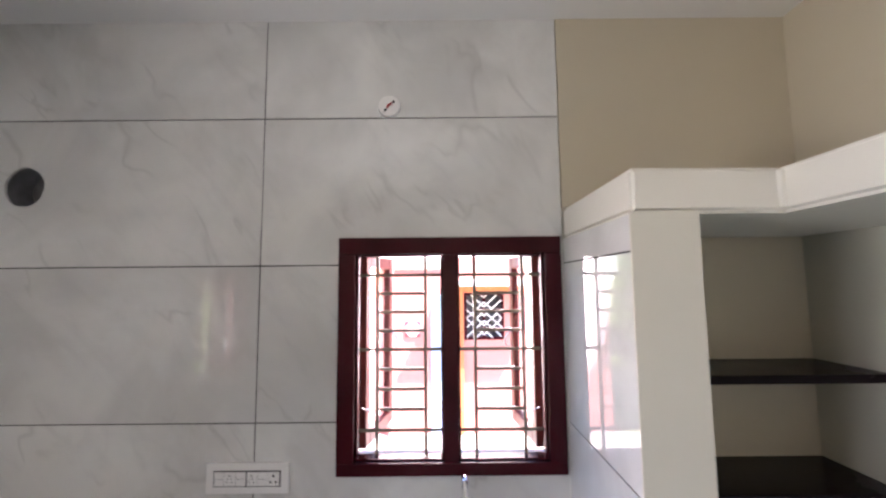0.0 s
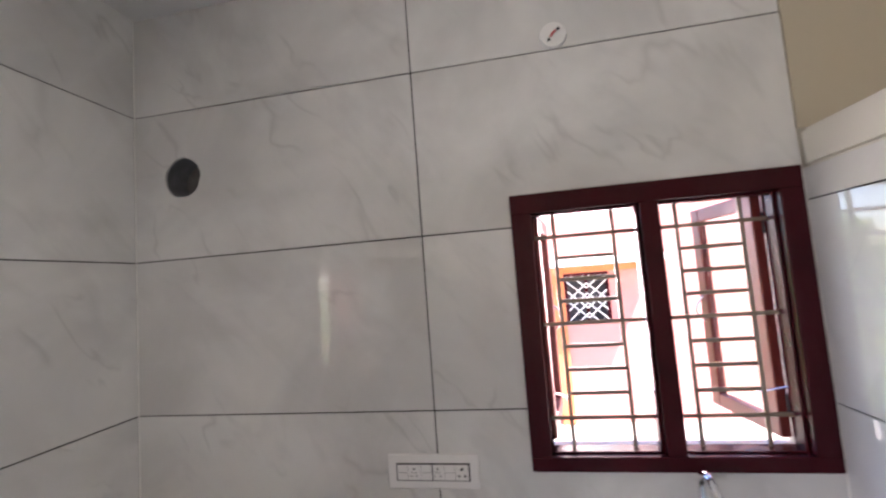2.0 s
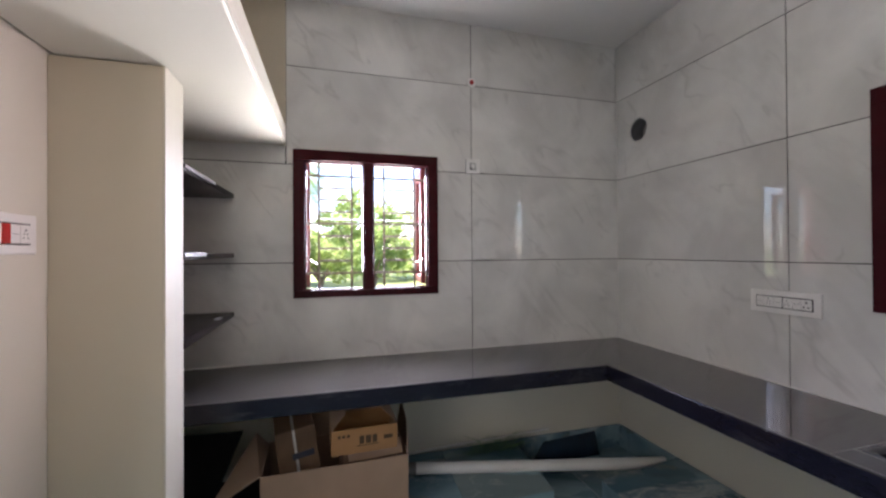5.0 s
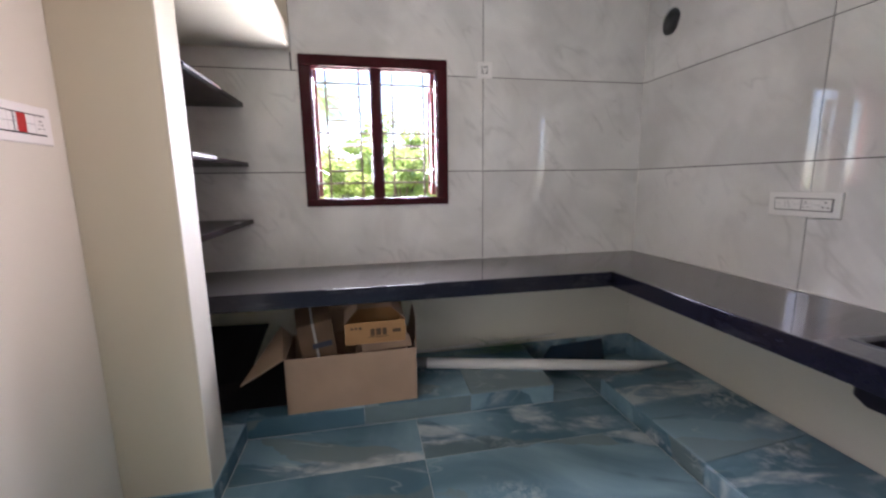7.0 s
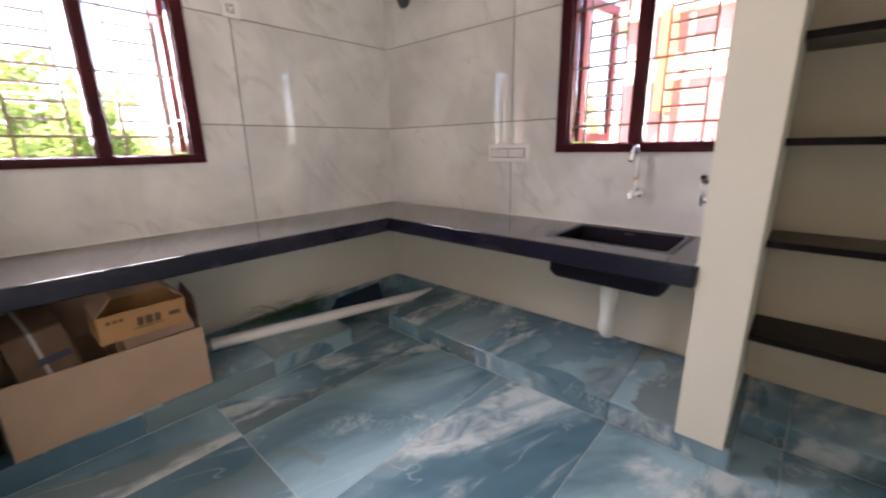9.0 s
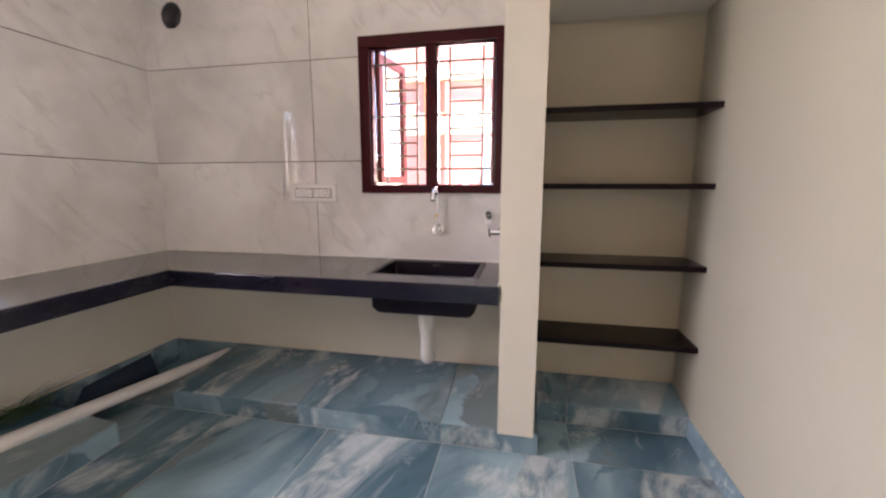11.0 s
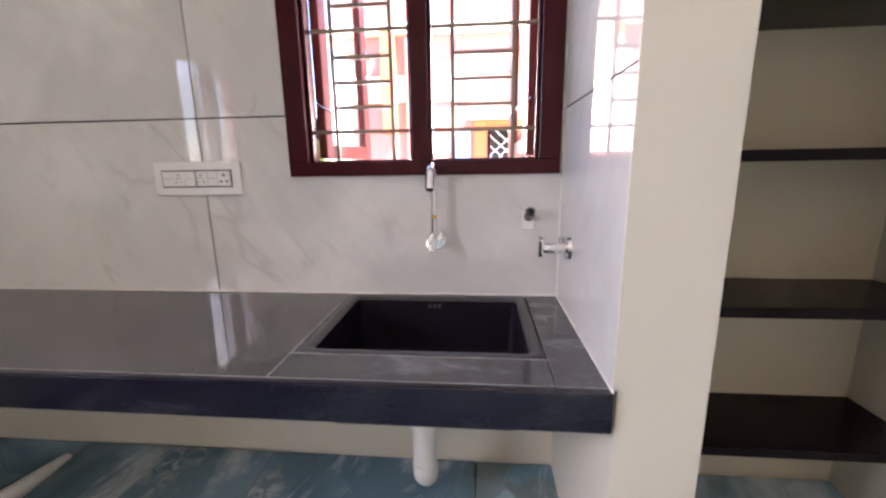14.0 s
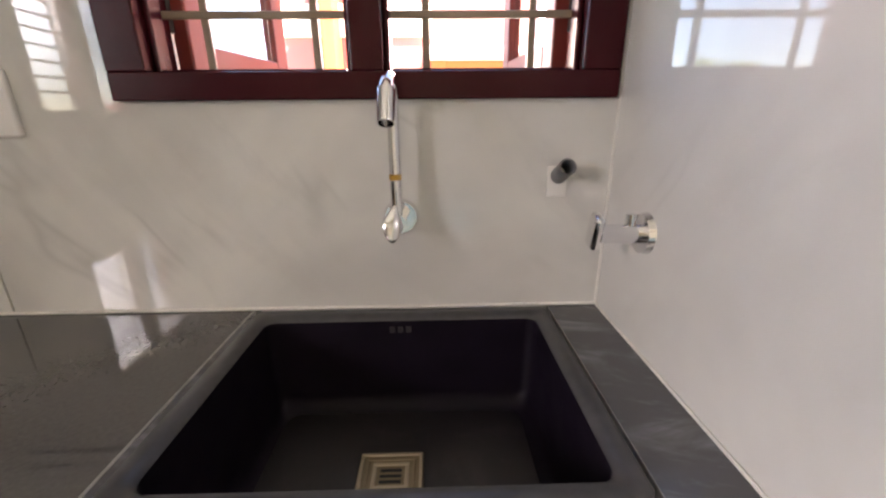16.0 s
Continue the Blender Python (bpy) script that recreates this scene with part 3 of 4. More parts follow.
# ---- windows ----
GLASS = bpy.data.materials.new("window_glass")
GLASS.use_nodes = True
gb = GLASS.node_tree.nodes["Principled BSDF"]
gb.inputs["Transmission Weight"].default_value = 1.0
gb.inputs["Roughness"].default_value = 0.02
gb.inputs["IOR"].default_value = 1.45
gb.inputs["Base Color"].default_value = (0.93, 0.95, 0.95, 1)


def window(name, at, W, H, label, open_l, open_r):
    """Two-light maroon window: x across, y outwards, z up from the lower left corner of its frame."""
    win = thing(name, at, label, "window", kind="structure")
    fw, mw, y0, y1 = 0.066, 0.056, -0.014, 0.085
    sb = 0.046
    frame_ob = new("window_frame")
    frame_ob.parent = win
    mid = W / 2
    pieces = [("head", (0, y0, H - fw), (W, y1, H)), ("sill", (0, y0, 0), (W, y1, sb)), ("jamb", (0, y0, sb), (fw, y1, H - fw)), ("jamb", (W - fw, y0, sb), (W, y1, H - fw)),
              ("mullion", (mid - mw / 2, y0 + 0.002, sb), (mid + mw / 2, y1, H - fw))]
    for n, lo, hi in pieces:
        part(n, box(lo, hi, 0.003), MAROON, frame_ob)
    beads = bmesh.new()
    for a, b in ((fw, mid - mw / 2), (mid + mw / 2, W - fw)):
        add_box(beads, (a, 0.012, sb), (a + 0.010, 0.05, H - fw), 0.003, 1)
        add_box(beads, (b - 0.010, 0.012, sb), (b, 0.05, H - fw), 0.003, 1)
        add_box(beads, (a + 0.010, 0.012, sb), (b - 0.010, 0.05, sb + 0.006), 0.003, 1)
        add_box(beads, (a + 0.010, 0.012, H - fw - 0.010), (b - 0.010, 0.05, H - fw), 0.003, 1)
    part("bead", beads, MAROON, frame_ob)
    for side, (a, b) in enumerate(((fw, mid - mw / 2), (mid + mw / 2, W - fw))):
        grille = new("grille")
        grille.parent = win
        w, h = b - a, H - 2 * fw
        va, vb = (a + 0.225 * w, a + 0.79 * w) if side == 0 else (a + 0.21 * w, a + 0.775 * w)
        t, y = 0.0068, 0.062
        for x in (va, vb):
            part("bar", box((x - t, y - 0.004, sb), (x + t, y + 0.004, fw + h), 0.002, 1), GRILLE, grille)
        full = [0.102, 0.508, 0.895]
        for q in full:
            z = fw + q * h
            part("bar", box((a, y - 0.009, z - t), (b, y - 0.0045, z + t), 0.002, 1), GRILLE, grille)
        for i in range(2):
            for k in (1, 2, 3):
                z = fw + (full[i] + (full[i + 1] - full[i]) * k / 4) * h
                part("rung", box((va + t, y - 0.004, z - t), (vb - t, y + 0.004, z + t), 0.002, 1), GRILLE, grille)
    # casements opened outwards
    lw, lh = (W - 2 * fw - mw) / 2 + 0.016, H - 2 * fw + 0.016
    for hinge_x, ang, s in ((fw - 0.006, open_l, 1), (W - fw + 0.006, 180 - open_r, -1)):
        leaf = new("casement")
        leaf.matrix_basis = pose(hinge_x, y1 + 0.012, fw - 0.008, 0, 0, ang)
        leaf.parent = win
        st = 0.052
        yA, yB = (-0.034, 0.0) if s > 0 else (0.0, 0.034)
        part("stile", box((0, yA, 0), (st, yB, lh), 0.004), SUNLIT_CASEMENT, leaf)
        part("stile", box((lw - st, yA, 0), (lw, yB, lh), 0.004), SUNLIT_CASEMENT, leaf)
        part("rail", box((st, yA, 0), (lw - st, yB, st), 0.004), SUNLIT_CASEMENT, leaf)
        part("rail", box((st, yA, lh - st), (lw - st, yB, lh), 0.004), SUNLIT_CASEMENT, leaf)
        pane = part("pane", box((st, (yA + yB) / 2 - 0.002, st), (lw - st, (yA + yB) / 2 + 0.002, lh - st)), GLASS, leaf, "clear glass pane")
        pane.visible_shadow = False
        for z in (0.10, lh - 0.10):
            part("hinge", cyl((0, 0, z - 0.035), (0, 0, z + 0.035), 0.007, segs=12), PLASTIC_DARK, leaf)
        part("pull_handle", tube_bm([(lw - 0.026, (yA if s > 0 else yB), lh * 0.42 + 0.10 * k / 8) if k in (0, 8) else
                                     (lw - 0.026, (yA if s > 0 else yB) - s * 0.035 * math.sin(math.pi * k / 8), lh * 0.42 + 0.10 * k / 8) for k in range(9)], 0.004, 8), CHROME, leaf, smooth_angle=50)
        # stay hook from the frame to the leaf
        x = hinge_x + s * 0.03
        part("stay_hook", tube_bm([(x, 0.03, 0.235), (x + s * 0.012, 0.05, 0.225), (x + s * 0.045, 0.085, 0.205), (x + s * 0.055, 0.11, 0.20), (x + s * 0.05, 0.12, 0.185)], 0.003, 8), CHROME, win, smooth_angle=50)
    for x in (mid - mw / 2 + 0.004, mid + mw / 2 - 0.004):
        d = -1 if x < mid else 1
        part("latch_eye", tube_bm([(x, 0.03, 0.235), (x + d * 0.012, 0.028, 0.235), (x + d * 0.018, 0.028, 0.229), (x + d * 0.012, 0.028, 0.223)], 0.0025, 8), CHROME, win, smooth_angle=50)
    return win


# The frame's maroon made lighter: sun on the open leaves put into the colour.
SUNLIT_CASEMENT = mat("sunlit_maroon_casement", (0.19, 0.035, 0.03), 0.35, vary=0.15, vary_scale=5)
window("window_1", Matrix.Translation((W2[0], 0, W2[2])), W2[1] - W2[0], W2[3] - W2[2], "maroon wooden window with cream grille, casements open, above the sink", 80, 84)
window("window_2", pose(0, W1[0], W1[2], 0, 0, 90), W1[1] - W1[0], W1[3] - W1[2], "maroon wooden window with cream grille, casements open to the garden", 96, 96)

# ---- niche shelves ----
def shelf_slab(x0, x1, y0, y1, z, t, label, group):
    ob = thing("niche_shelf", ((x0 + x1) / 2, (y0 + y1) / 2, z - t), label, "shelf", group)
    w, d = (x1 - x0) / 2, abs(y1 - y0) / 2
    front = y0 < y1 and y1 == BACK
    f = -1 if front else 1
    part("slab", box((-w, -d + (0.006 if front else 0), 0), (w, d - (0 if front else 0.006), t)), SHELF_STONE, ob)
    part("polished_edge", box((-w, f * d - (0 if front else 0.0058), 0), (w, f * d + (0.0058 if front else 0), t), 0.002, 2), SHELF_STONE, ob)


for z in (1.648, 1.286, 0.893, 0.487):
    shelf_slab(PX1, EAST, -0.276, BACK, z, 0.028, "dark polished stone shelf slab across the storage niche", "shelves in the niche beside the sink")
for z in (1.832, 1.486, 1.142):
    shelf_slab(0.0, 0.83, SOUTH, -2.66, z, 0.026, "dark polished stone shelf slab above the worktop", "shelves above the worktop")
CLEAR_FILM = mat("clear_wrapping_film", (0.42, 0.42, 0.43), 0.16, vary=0.3, vary_scale=30, spec=0.8)


def film_strip(z, x0, x1, seed):
    """Crumpled wrapping film folded over the front edge of a shelf."""
    rn = random.Random(seed)
    ob = thing("plastic_film", (0, 0, 0), "crumpled clear wrapping film on a stone shelf edge", "plastic film")
    profile = [(-0.055, 0.0012), (-0.035, 0.004), (-0.015, 0.0025), (0.0005, 0.0015), (0.0030, -0.006), (0.0028, -0.014)]
    bm = bmesh.new()
    rows = []
    n = 40
    for k in range(n + 1):
        x = x0 + (x1 - x0) * k / n
        rows.append([bm.verts.new((x + rn.uniform(-0.003, 0.003), -2.66 + dy + rn.uniform(0, 0.002), z + dz + rn.uniform(0, 0.003))) for dy, dz in profile])
    for a, b in zip(rows, rows[1:]):
        for q in range(len(profile) - 1):
            bm.faces.new((a[q], a[q + 1], b[q + 1], b[q]))
    part("sheet", bm, CLEAR_FILM, ob)


film_strip(1.832, 0.40, 0.825, 71)
film_strip(1.486, 0.55, 0.825, 72)
clip = part("paper_label", box((0.20, -2.70, 1.1422), (0.27, -2.67, 1.1435)), STRAP)
tagged(clip, "small white paper scrap lying on a shelf", "paper")

# ---- ducts, sockets, taps ----
vent = thing("vent_duct", (0.221, 0.011, 2.351), "round unfinished vent hole lined with grey pipe", "vent hole")
part("sleeve", tube_bm([(0, 0.0, 0), (0, 0.1, 0), (0, 0.2, 0)], 0.092, 32, 0.012), PVC_GREY, vent, smooth_angle=50)
part("back_plug", cyl((0, 0.10, 0), (0, 0.115, 0), 0.081, segs=32), mat("dusty_cement", (0.13, 0.125, 0.12), 0.9, vary=0.3, vary_scale=25, bump=0.5, bump_scale=60), vent)


def socket_plate(at, W, H, cells, label, inner=True):
    """A switch plate on a wall: x across, z up, y into the wall. cells: kinds from the left."""
    ob = thing("switch_plate", at, label, "switch plate")
    part("plate", box((0, -0.012, 0), (W, 0, H), 0.004), PLASTIC, ob)
    mx, mz = (0.034, 0.031) if inner else (W * 0.28, H * 0.26)
    if inner:
        part("surround", box((mx - 0.004, -0.0138, mz - 0.004), (W - mx + 0.004, -0.0122, H - mz + 0.004), 0.0005, 1), PLASTIC_DARK, ob, "thin dark surround")
    n = len(cells)
    if n > 4:
        part("divider", box((W / 2 - 0.0018, -0.0178, mz - 0.003), (W / 2 + 0.0018, -0.0139, H - mz + 0.003)), PLASTIC_DARK, ob, "thin dark divider")
    widths = [0.8 if n > 4 and c in "pr" else 1.0 for c in cells]
    unit = (W - 2 * mx) / sum(widths)
    for k, kind in enumerate(cells):
        x0, cw = mx + unit * sum(widths[:k]), unit * widths[k]
        body = part("module", box((x0 + 0.0006, -0.0175, mz), (x0 + cw - 0.0006, -0.0139 if inner else -0.0122, H - mz), 0.0012, 1), RED if kind == "r" else PLASTIC, ob)
        if kind in "s":
            bm = bmesh.new()
            cx, cz = x0 + cw / 2, H / 2
            for dx, dz, r in ((-0.009, -0.011, 0.0024), (0.009, -0.011, 0.0024), (-0.006, 0.001, 0.0022), (0.006, 0.001, 0.0022), (0.0, 0.012, 0.0032)):
                add_cyl(bm, (cx + dx, -0.0182, cz + dz), (cx + dx, -0.0176, cz + dz), r, segs=10)
            part("pin_hole", bm, PLASTIC_DARK, body)
        elif kind == "b":
            for dx, dz, r in ((-0.010, -0.010, 0.004), (0.010, -0.010, 0.004), (0.0, 0.011, 0.0048)):
                part("pin_hole", cyl((x0 + cw / 2 + dx, -0.0183, H / 2 + dz), (x0 + cw / 2 + dx, -0.0176, H / 2 + dz), r, segs=12), PLASTIC_DARK, body)
        elif kind == "p":
            part("rocker_line", box((x0 + 0.004, -0.0181, H / 2 - 0.0006), (x0 + cw - 0.004, -0.0176, H / 2 + 0.0006)), PVC_GREY, body)
    return ob


socket_plate(Matrix.Translation((1.006, 0, 1.173)), 0.312, 0.112, "pspspb", "white plastic switch and socket plate on marble tiles")
socket_plate(pose(0, -1.229, 2.018, 0, 0, 90), 0.101, 0.101, "b", "small white plastic socket plate on marble tiles")
socket_plate(pose(1.377, SOUTH, 1.486, 0, 0, 180), 0.312, 0.117, "pppprps", "white switch plate with a red rocker on painted wall")

rose = thing("ceiling_rose_plate", (1.689, 0, 2.672), "round white wall box cover with two screws and a red wire", "junction box cover")
part("cover", cyl((0, 0, 0), (0, -0.012, 0), 0.046, 0.043, 32), PLASTIC, rose, smooth_angle=50)
for x, z in ((-0.016, -0.018), (0.018, 0.016)):
    part("screw", cyl((x, -0.012, z), (x, -0.015, z), 0.0055, segs=10), PLASTIC_DARK, rose)
part("wire_end", tube_bm([(-0.009, -0.013, -0.008), (-0.002, -0.022, -0.001), (0.008, -0.014, 0.010)], 0.0042, 8), RED, rose, smooth_angle=50)
holder = thing("wire_outlet", (0, -1.183, 2.645), "small round white outlet with a dark red centre", "outlet")
part("cover", cyl((0, 0, 0), (0.012, 0, 0), 0.032, 0.028, 24), PLASTIC, holder, smooth_angle=50)
part("plug", cyl((0.012, 0, 0), (0.02, 0, 0), 0.016, 0.013, 18), RED, holder, smooth_angle=50)

tap = thing("wall_tap", (1.972, 0, 1.018), "chrome wall-mounted swan-neck sink tap", "tap")
part("flange", cyl((0.004, 0, 0.002), (0.004, -0.012, 0.002), 0.034, 0.030, 32), CHROME, tap, smooth_angle=50)
part("body", cyl((0, -0.008, 0.0), (0, -0.062, 0.0), 0.016, 0.018, 24), CHROME, tap, smooth_angle=50)
neck = [(0, -0.045, 0.0), (0, -0.045, 0.06), (0, -0.045, 0.14), (0, -0.045, 0.195)]
neck += [(0, -0.045 - 0.045 + 0.045 * math.cos(radians(a)), 0.195 + 0.045 * math.sin(radians(a))) for a in range(15, 151, 15)]
n1 = Vector(neck[-1])
nd = Vector((0, -0.5, -0.866))
neck += [tuple(n1 + nd * 0.012), tuple(n1 + nd * 0.03)]
part("neck", tube_bm(neck, 0.0105, 20), CHROME, tap, smooth_angle=60)
part("spout_tip", tube_bm([tuple(n1 - nd * 0.004), tuple(n1 + nd * 0.02), tuple(n1 + nd * 0.05)], 0.0135, 22, 0.002), CHROME, tap, smooth_angle=60)
part("neck_sticker", cyl((0, -0.045, 0.078), (0, -0.045, 0.088), 0.0109, segs=20, caps=False), mat("yellow_film", (0.5, 0.28, 0.04), 0.4), tap)
bm = bmesh.new()
bmesh.ops.create_uvsphere(bm, u_segments=24, v_segments=16, radius=1.0)
for v in bm.verts:
    taper = (1.0 - 0.55 * max(0.0, v.co.z)) * (1.0 - 0.22 * max(0.0, -v.co.z))
    v.co = Vector((v.co.x * 0.021 * taper, v.co.y * 0.006 + 0.006 * v.co.x ** 2, v.co.z * 0.034))
part("lever", bm, CHROME, tap, at=pose(-0.004, -0.071, 0.004, -16, 14, 24), smooth_angle=80)

valve = thing("angle_valve", (PX0, -0.148, 1.021), "chrome angle valve on the tiled partition", "valve")
part("flange", cyl((0, 0, 0), (-0.010, 0, 0), 0.034, 0.031, 32), CHROME, valve, smooth_angle=50)
part("stem", cyl((-0.008, 0, 0), (-0.075, 0, 0), 0.0155, segs=24), CHROME, valve, smooth_angle=50)
part("outlet", cyl((-0.025, 0, 0.008), (-0.025, 0, 0.032), 0.0085, segs=16), CHROME, valve, smooth_angle=50)
part("handle", box((-0.090, -0.016, -0.024), (-0.074, 0.016, 0.034), 0.0065, 3), CHROME, valve, smooth_angle=60, at=pose(0, 0, 0, 15, 0, 0))

stub_pipe = thing("pipe_stub", (2.275, 0, 1.10), "grey plastic pipe stub in a roughly patched hole", "pipe stub")
part("patch", box((-0.022, -0.003, -0.046), (0.016, 0.0, 0.012), 0.0012, 1), PLASTIC, stub_pipe)
part("pipe_end", tube_bm([(0, 0.0, -0.006), (0, -0.024, 0.004), (0, -0.050, 0.016)], 0.0155, 20, 0.0025), PVC_GREY, stub_pipe, smooth_angle=50)

# ---- things under the worktop ----
def quad_panel(pts, t):
    """A thin board from four corners in order, t thick along its normal."""
    bm = bmesh.new()
    p = [Vector(q) for q in pts]
    n = (p[1] - p[0]).cross(p[3] - p[0]).normalized() * t
    a = [bm.verts.new(q) for q in p]
    b = [bm.verts.new(q + n) for q in p]
    bm.faces.new(a)
    bm.faces.new(b)
    for k in range(4):
        bm.faces.new((a[k], a[(k + 1) % 4], b[(k + 1) % 4], b[k]))
    return bm


carton = thing("cardboard_box", pose(0.532, -2.44, 0.1165, 0, 0, 1.5), "large open brown cardboard box full of smaller cartons", "cardboard box")
BW, BH, BD, BT = 0.71, 0.315, 0.37, 0.005
part("front_panel", box((-BT, 0, 0), (0, BW, BH), 0.0015, 1), CARD, carton)
part("back_panel", box((-BD, 0, 0), (-BD + BT, BW, BH), 0.0015, 1), CARD, carton)
part("side_panel", box((-BD + BT, 0, 0), (-BT, BT, BH), 0.0015, 1), CARD, carton)
part("side_panel", box((-BD + BT, BW - BT, 0), (-BT, BW, BH), 0.0015, 1), CARD, carton)
part("base_panel", box((-BD + BT, BT, 0), (-BT, BW - BT, BT)), CARD, carton)
part("flap", quad_panel([(-BT, 0.0, BH), (-BD + 0.02, 0.0, BH), (-BD + 0.06, -0.055, BH + 0.085), (0.02, -0.215, BH - 0.11)], 0.005), CARD, carton, "side flap bent outwards")
part("flap", quad_panel([(-BD, 0.05, BH), (-BD, BW - 0.02, BH), (-BD - 0.06, BW - 0.04, BH + 0.225), (-BD - 0.07, 0.10, BH + 0.225)], 0.005), CARD, carton, "rear flap standing up")
part("flap", quad_panel([(-0.03, BW, BH), (-BD + 0.02, BW, BH), (-BD + 0.01, BW + 0.03, BH + 0.15), (-0.12, BW + 0.012, BH + 0.13)], 0.005), CARD, carton, "side flap standing up")

strapped = thing("strapped_carton", pose(0.345, -2.345, 0.124, 8, -16, 6), "brown carton tied with a white strap inside the box", "carton")
def sloped(bm, z):
    """Raise the far top edge, so that the top leans towards the front."""
    for v in bm.verts:
        if v.co.z > z:
            v.co.z += (0.115 - v.co.x) * 0.62
    return bm


part("body", sloped(box((-0.06, 0.0, 0.005), (0.115, 0.200, 0.405), 0.006), 0.3), CARD_SHADED, strapped)
part("strap", sloped(box((-0.0625, 0.085, 0.002), (0.1175, 0.098, 0.4075), 0.001, 1), 0.3), STRAP, strapped, "white plastic strap")
part("film", box((0.1155, 0.07, 0.262), (0.120, 0.18, 0.292), 0.001, 1), BLUE_FILM, strapped, "crumpled blue plastic film")
filler = thing("folded_carton", pose(0.32, -2.07, 0.124, 0, 0, 3), "folded brown carton under a smaller box", "carton")
part("body", box((-0.10, 0.0, 0.0), (0.14, 0.28, 0.375), 0.006), CARD_SHADED, filler)
part("flap", quad_panel([(0.142, 0.02, 0.37), (0.142, 0.30, 0.37), (0.165, 0.31, 0.30), (0.165, 0.03, 0.295)], 0.004), CARD, filler)
small = thing("small_carton", pose(0.345, -2.125, 0.503, 0, 3, 2), "small orange-brown carton with dark print, flaps open", "carton")
SW, SH, SD = 0.325, 0.125, 0.21
part("front_panel", box((SD - 0.004, 0, 0), (SD, SW, SH), 0.001, 1), CARD_ORANGE, small)
part("back_panel", box((0, 0, 0), (0.004, SW, SH), 0.001, 1), CARD_ORANGE, small)
part("side_panel", box((0.004, 0, 0), (SD - 0.004, 0.004, SH), 0.001, 1), CARD_ORANGE, small)
part("side_panel", box((0.004, SW - 0.004, 0), (SD - 0.004, SW, SH), 0.001, 1), CARD_ORANGE, small)
part("base_panel", box((0.004, 0.004, 0), (SD - 0.004, SW - 0.004, 0.004)), CARD_ORANGE, small)
part("flap", quad_panel([(SD, 0.0, SH), (0, 0.0, SH), (0.02, 0.07, SH + 0.055), (SD - 0.05, 0.07, SH + 0.06)], 0.003), CARD, small)
part("flap", quad_panel([(SD, SW, SH), (0, SW, SH), (0.02, SW - 0.05, SH + 0.06), (SD - 0.05, SW - 0.07, SH + 0.06)], 0.003), CARD, small)
part("flap", quad_panel([(0, 0.02, SH), (0, SW - 0.02, SH), (-0.02, SW - 0.03, SH + 0.06), (-0.02, 0.03, SH + 0.06)], 0.003), CARD, small)
for y0, y1, z0, z1 in ((0.135, 0.158, 0.045, 0.085), (0.165, 0.192, 0.045, 0.085), (0.199, 0.222, 0.045, 0.085), (0.12, 0.23, 0.035, 0.039), (0.255, 0.30, 0.055, 0.075),
                       (0.03, 0.044, 0.085, 0.099), (0.052, 0.066, 0.085, 0.099), (0.074, 0.088, 0.085, 0.099)):
    part("print", box((SD + 0.0002, y0, z0), (SD + 0.0010, y1, z1)), CARD_DARK, small)

offcut = thing("black_slab", (0, 0, 0), "black granite offcut leaning against the wall under the worktop", "stone slab")
part("slab", quad_panel([(0.40, -2.955, 0.101), (0.40, -2.74, 0.101), (0.24, -2.565, 0.545), (0.24, -2.955, 0.555)], 0.02), MATTE_BLACK, offcut)
# Plain black panel that fills the dark area left of the box.
black_panel = thing("black_slab", (0, 0, 0), "low plain black panel beside the cardboard box", "stone slab")
part("slab", quad_panel([(0.44, -2.90, 0.124), (0.44, -2.46, 0.124), (0.30, -2.46, 0.33), (0.30, -2.86, 0.30)], 0.018), MATTE_BLACK, black_panel)

pipe_ob = thing("loose_pipe", (0, 0, 0), "loose white PVC pipe lying across the tile plinths", "pipe")
pa, pb = Vector((0.195, -1.72, 0.188)), Vector((0.475, -0.05, 0.118))
part("barrel", tube_bm([pa.lerp(pb, k / 6) for k in range(7)], 0.034, 28, 0.003), PVC, pipe_ob, smooth_angle=50)
part("socket_end", tube_bm([pa + (pb - pa).normalized() * -0.002, pa.lerp(pb, 0.03), pa.lerp(pb, 0.055)], 0.0348, 28, 0.0035), PVC_GREY, pipe_ob, "grey rubber-lined pipe end", smooth_angle=50)

strip = thing("plastic_strip", (0, 0, 0), "thin white plastic strip leaning against the wall", "strip")
part("strip_body", tube_bm([(0.030, -1.78, 0.183), (0.026, -1.2, 0.200), (0.018, -0.62, 0.215)], 0.008, 8), PVC, strip, smooth_angle=50)
scrap = thing("tile_offcut", (0, 0, 0), "dark navy tile offcut leaning in the corner under the worktop", "tile")
part("piece", quad_panel([(0.075, -0.80, 0.001), (0.075, -0.24, 0.001), (0.018, -0.24, 0.150), (0.018, -0.66, 0.125)], 0.008), NAVY_TILE, scrap)
sprig = thing("leaf_sprigs", (0.11, -1.08, 0.155), "small heap of dry green leaf stalks on the tile plinth", "plant debris")
rnd = random.Random(5)
bm = bmesh.new()
